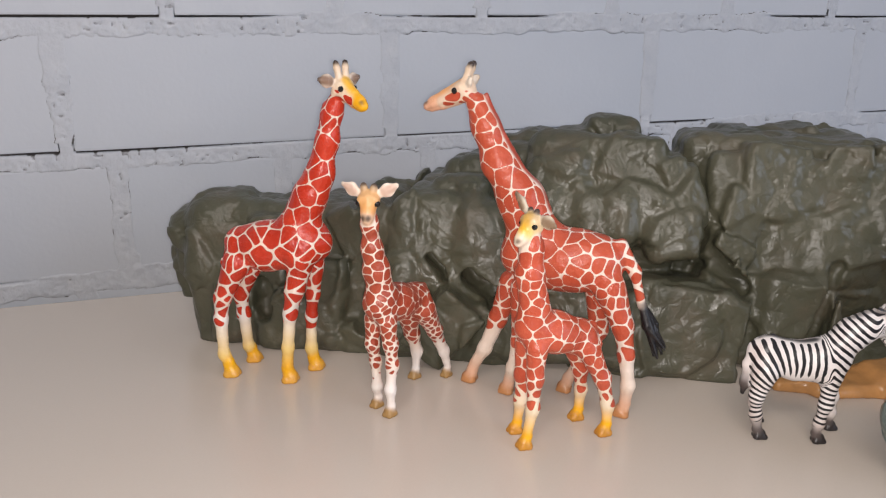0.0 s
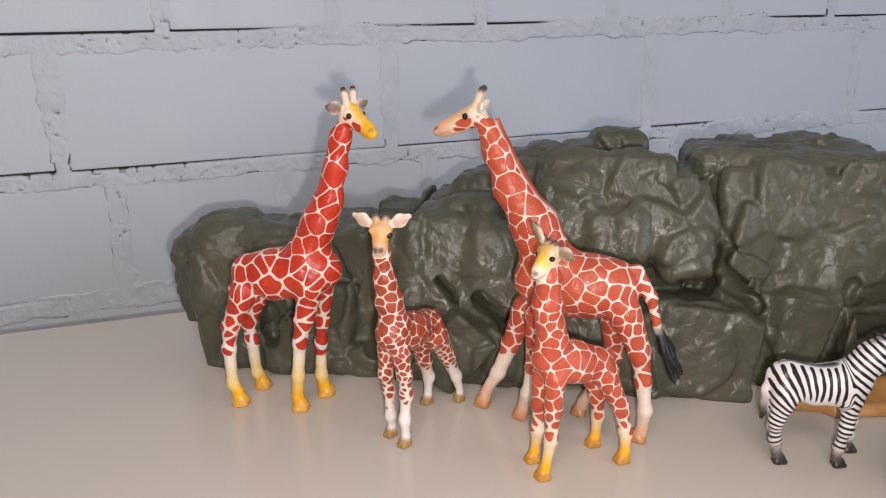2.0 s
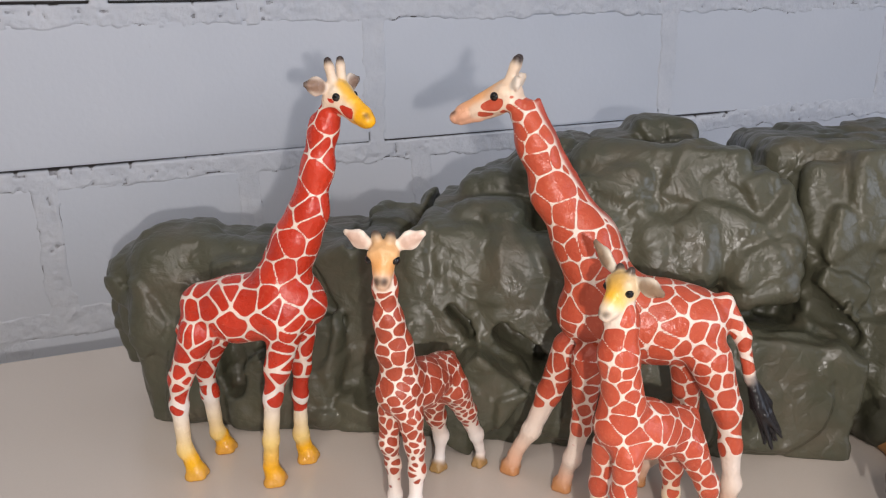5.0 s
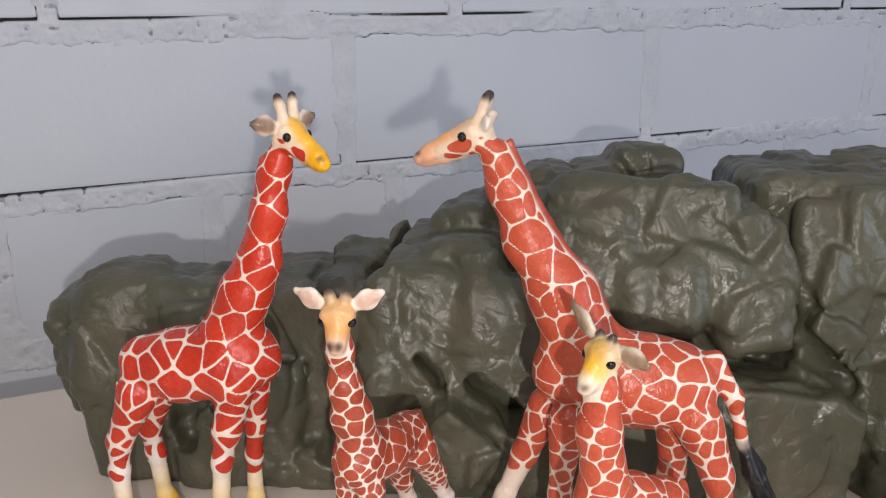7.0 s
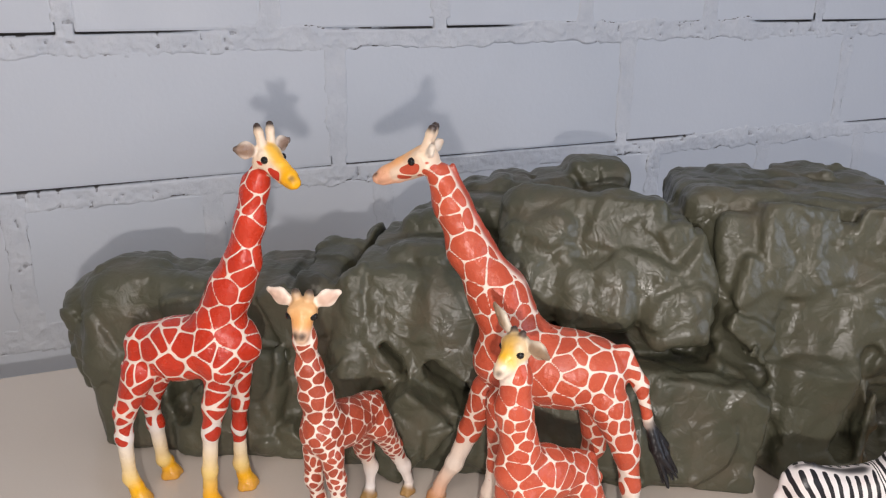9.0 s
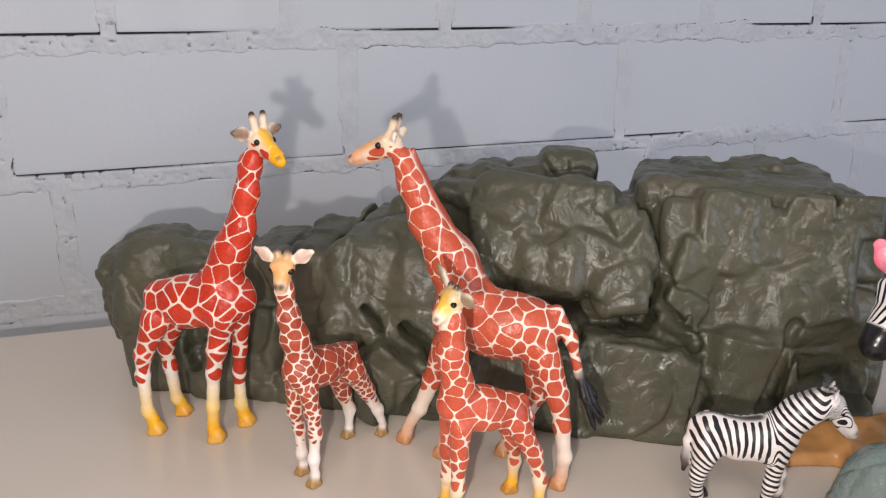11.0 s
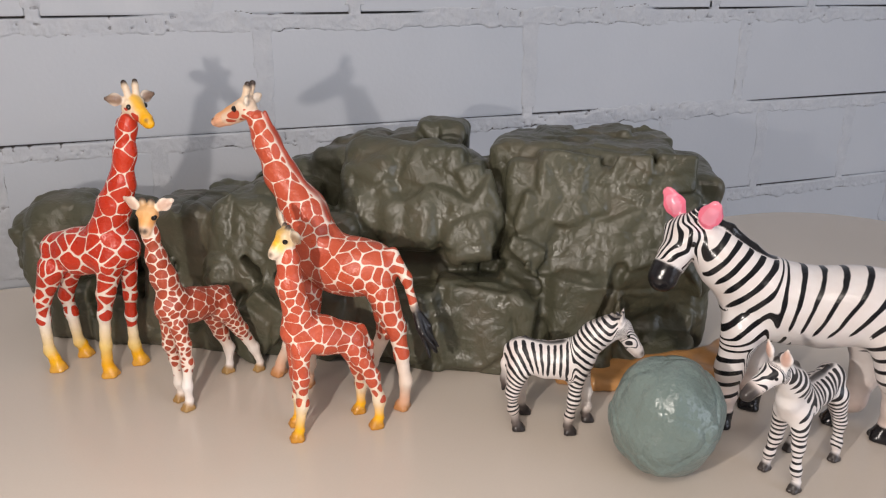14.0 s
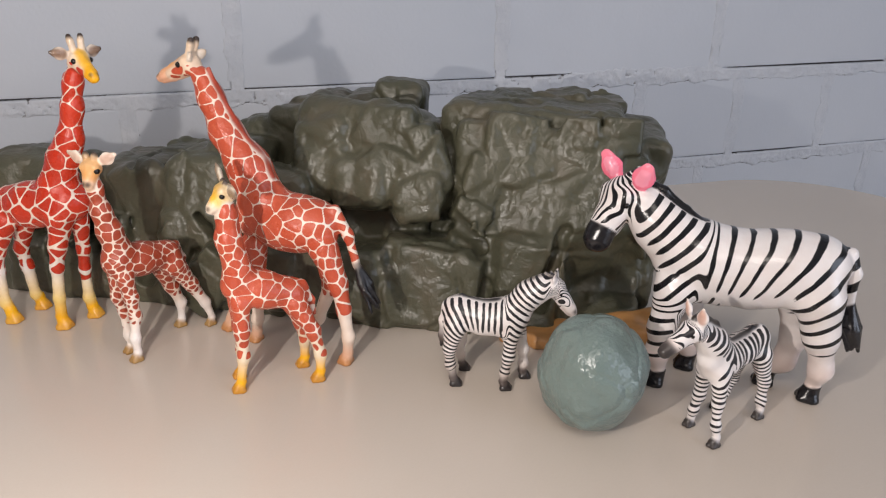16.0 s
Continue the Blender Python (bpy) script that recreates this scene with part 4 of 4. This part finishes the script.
def zebra_big():
    g = Figure(0.8)
    g.limb([(-31.5, 0, 74.5, 14.6), (-18.4, 0, 71, 17.6), (-1.6, 0, 68, 18.2), (18, 0, 70, 17.6), (31, 0, 76, 15.2), (44.5, 0, 87, 12.4), (54, 0, 97, 10.2)], ZW, [0.48, 0.60, 0.62, 0.52, 0.30, 0.15, 0.15], blend=8, under=1.4)
    g.limb([(16, 0, 66, 16), (28, 0, 63.5, 14.6)], ZW, 0.4, blend=8, mute=True)
    g.limb([(21, 0, 86.0, 1.6), (33, 0, 95.8, 2.2), (44.5, 0, 104.4, 2.4), (56, 0, 110, 2.4)], INK, 9.0, blend=2.0, mute=True)
    g.head((64, 0, 100), 44, 47, 24.5, 10.4, 6.9, [ZW, ZW, ZW], (15.0, 18.0, 0), ((0.95, 0.20, 0.31), (0.96, 0.26, 0.36)), None, 1.6, 5.6, gap=[0.1, 0.2, 0.5, 3.0], lines=4.0, spoon=0.55, nose=INK, ear_turn=0.8, ear_flat=0.24, inner=(0.96, 0.34, 0.46))
    g.limb([(62, 0, 110, 2.6), (57, 0, 112.5, 3.2), (52, 0, 110, 2.6)], ZW, -0.7, stripe=0, pace=2.0, blend=1.5, mute=False)
    for nodes, gaps in (([(34, 10, 56, 10), (37.3, 10.4, 34.3, 6.2), (37.7, 9.4, 20.2, 5.2), (37.4, 7.7, 3, 6.0)], [0.4, 0.35, 0.7, 2.0]),
                        ([(26, -10, 52, 10), (23, -13, 30, 6.2), (22.1, -14.2, 15, 5.2), (21.2, -14.3, 3, 6.0)], [0.6, 2, 2, 2]),
                        ([(-32.7, 9, 60, 12.4), (-37.4, 8.6, 40.6, 7.6), (-41.9, 4.6, 20, 5.0), (-39.9, 1, 3, 6.0)], [0.5, 0.55, 1.6, 2.0]),
                        ([(-28, -9, 54, 12), (-31, -11, 32, 7.0), (-27, -10.6, 14, 5.2), (-19.4, -9.4, 3, 5.8)], [0.6, 2, 2, 2])):
        g.leg(nodes, [ZW, ZW, (0.84, 0.72, 0.68), (0.82, 0.72, 0.68)], gaps, INK, long=3.5, crisp=True, blend=6)
    g.limb([(-45, 0, 82, 2.8), (-48.5, 0, 72, 2.4), (-48.7, 0, 56, 2.4)], ZW, 0.2, stripe=0, pace=1.6)
    for k in range(8):
        a = k * 0.785
        g.limb([(-48.7, 0, 58, 1.8), (-51.5 + 3.6 * math.cos(a), 4.0 * math.sin(a), 44 + math.sin(a * 2), 2.0), (-55 + 2.6 * math.cos(a + 0.4), 2.6 * math.sin(a + 0.4), 31 + (k % 3) * 1.5, 1.0)], INK, 9.0, blend=0.6)
    return g.build("toy_zebra", (0.4235, 0.2115), 145.5, ZEBRA_BIG, "large white glossy toy zebra with bold black stripes and pink ears", "toy zebra", 9.6, soft=3.0, crisp=0.07,
                   stripes=coat((24, 13), 6.2, 7.0, (22, 76), 42, 6.4, 6, (35, 50), 7.0))


giraffe_red()
giraffe_rust()
calf_brown()
calf_yellow()
zebra_grazing()
zebra_foal()
zebra_big()


# ---------------------------------------------------------------- mortar and bricks
def mortar():
    """The rough painted joints between the bricks."""
    step, x0, x1 = 0.0011, -0.32, 1.22
    rows = list(courses())
    xs, zs = np.arange(x0, x1, step), np.arange(-0.115, 0.285, step)
    gx, gz = np.meshgrid(xs, zs, indexing="ij")
    p = np.stack([gx.ravel(), np.zeros(gx.size), gz.ravel()], 1) * 1000

    def noise(size, salt, stretch=1.0):
        return ripple(p * np.array((1 / stretch, 1, 1)), size, salt).reshape(gx.shape)

    deep = np.full(gx.shape, -1.0)
    under, joint = np.full(gx.shape, 1.0), np.full(gx.shape, 1.0)
    for n, z, (first, pitch) in rows:
        to_joint = np.abs((gx - first + pitch / 2) % pitch - pitch / 2) - 0.0056
        tall = np.minimum(gz - z, z + BRICK_H - gz)
        deep = np.maximum(deep, np.minimum(tall, to_joint))
        under = np.where(np.abs(z - gz) < 0.006, np.where(to_joint > 0, z - gz, 1.0), under)
        joint = np.where(tall > 0, to_joint, joint)
    # the paint and mortar smeared over the bricks' edges, to an uneven line
    lap = 0.0016 + 0.0022 * noise(16, 21) + 0.0012 * noise(5, 22) + 0.002 * np.clip(noise(90, 23), 0, 1)
    filled = np.clip(noise(44, 24) * 3 + 1.1, 0, 1) * (joint < 0.004)
    lap = lap + filled * (0.0008 + 0.0026 * noise(11, 29))
    # the open gap under some bricks
    gap = np.clip(noise(75, 25, 2.2) * 5 + 0.2, 0, 1)
    wide = 0.0013 + 0.0009 * noise(60, 26, 2.0)
    open_gap = np.clip((wide - np.abs(under - 0.0006)) / 0.0009, 0, 1) * gap
    lap = np.where(under < 0.0006, lap - 0.006 * gap, lap)
    rough = noise(9, 1) * 0.5 + noise(4, 2) * 0.6 + noise(26, 3) * 0.5 + 0.35 * noise(2.3, 4)
    rough = rough * np.where(joint < 0.004, 0.35 + 0.65 * (1 - filled), 1.0)
    rim = np.clip(1 - np.abs(deep - lap + 0.0004) / 0.0008, 0, 1)
    crack = rim * np.clip(noise(34, 27, 1.6) * 4 + 0.1, 0, 1) * np.clip(noise(12, 28) * 2 + 0.9, 0, 1) * np.where(filled > 0.5, 0.3, 1.0)
    pits = np.clip((noise(4, 8) - 0.60) * 6, 0, 1) * (noise(60, 9) > 0.2) * (filled < 0.5)
    # gaps, cracks and pits are darkened in colour too, as shade of their depth
    recess_dark = np.clip(open_gap + crack + 0.5 * pits, 0, 1)
    y = WALL_Y - 0.0006 + 0.00035 * filled - 0.0007 * rough + 0.0030 * np.clip((deep - lap) / 0.0015, 0, 1) + 0.007 * open_gap + 0.0012 * (crack + pits)
    number = np.arange(gx.size).reshape(gx.shape)
    quad = np.stack([number[:-1, :-1], number[1:, :-1], number[1:, 1:], number[:-1, 1:]], -1)
    keep = (deep - lap)[:-1, :-1] < 0.004
    me = raw_mesh("mortar", np.stack([gx, y, gz], -1).reshape(-1, 3), quad[keep])
    layer = me.attributes.new("recess_dark", "FLOAT", "POINT")
    layer.data.foreach_set("value", recess_dark.ravel().astype(np.float32))
    ob = link("mortar", me, MORTAR, wall_back, "rough painted mortar with dark cracks")
    tagged(ob, kind="stuff")


mortar()


def brick_mesh(long, seed):
    """One painted brick with soft, slightly uneven edges; its face looks along -y."""
    rng = random.Random(seed)
    bm = bmesh.new()
    box(bm, -long / 2, long / 2, 0, 0.03, 0, BRICK_H, 0.0014)
    for v in bm.verts:
        if v.co.y < 0.004:
            v.co.x += rng.uniform(-0.0006, 0.0006)
            v.co.z += rng.uniform(-0.0006, 0.0006)
    me = bpy.data.meshes.new("brick")
    bm.to_mesh(me)
    bm.free()
    me.materials.append(BRICK)
    return me


def bricks():
    shared = {}
    rng = random.Random(4)
    for n, z, (first, pitch) in courses():
        k0, k1 = math.floor((-0.6 - first) / pitch), math.ceil((1.5 - first) / pitch)
        for k in range(k0, k1):
            key = (round(pitch, 4), rng.randrange(4))
            if key not in shared:
                shared[key] = brick_mesh(pitch - 0.0118, key[1] + 10)
            ob = new("brick", shared[key])
            ob.parent = wall_back
            ob.location = (first + (k + 0.5) * pitch, WALL_Y + rng.uniform(-0.0002, 0.0003), z)


bricks()
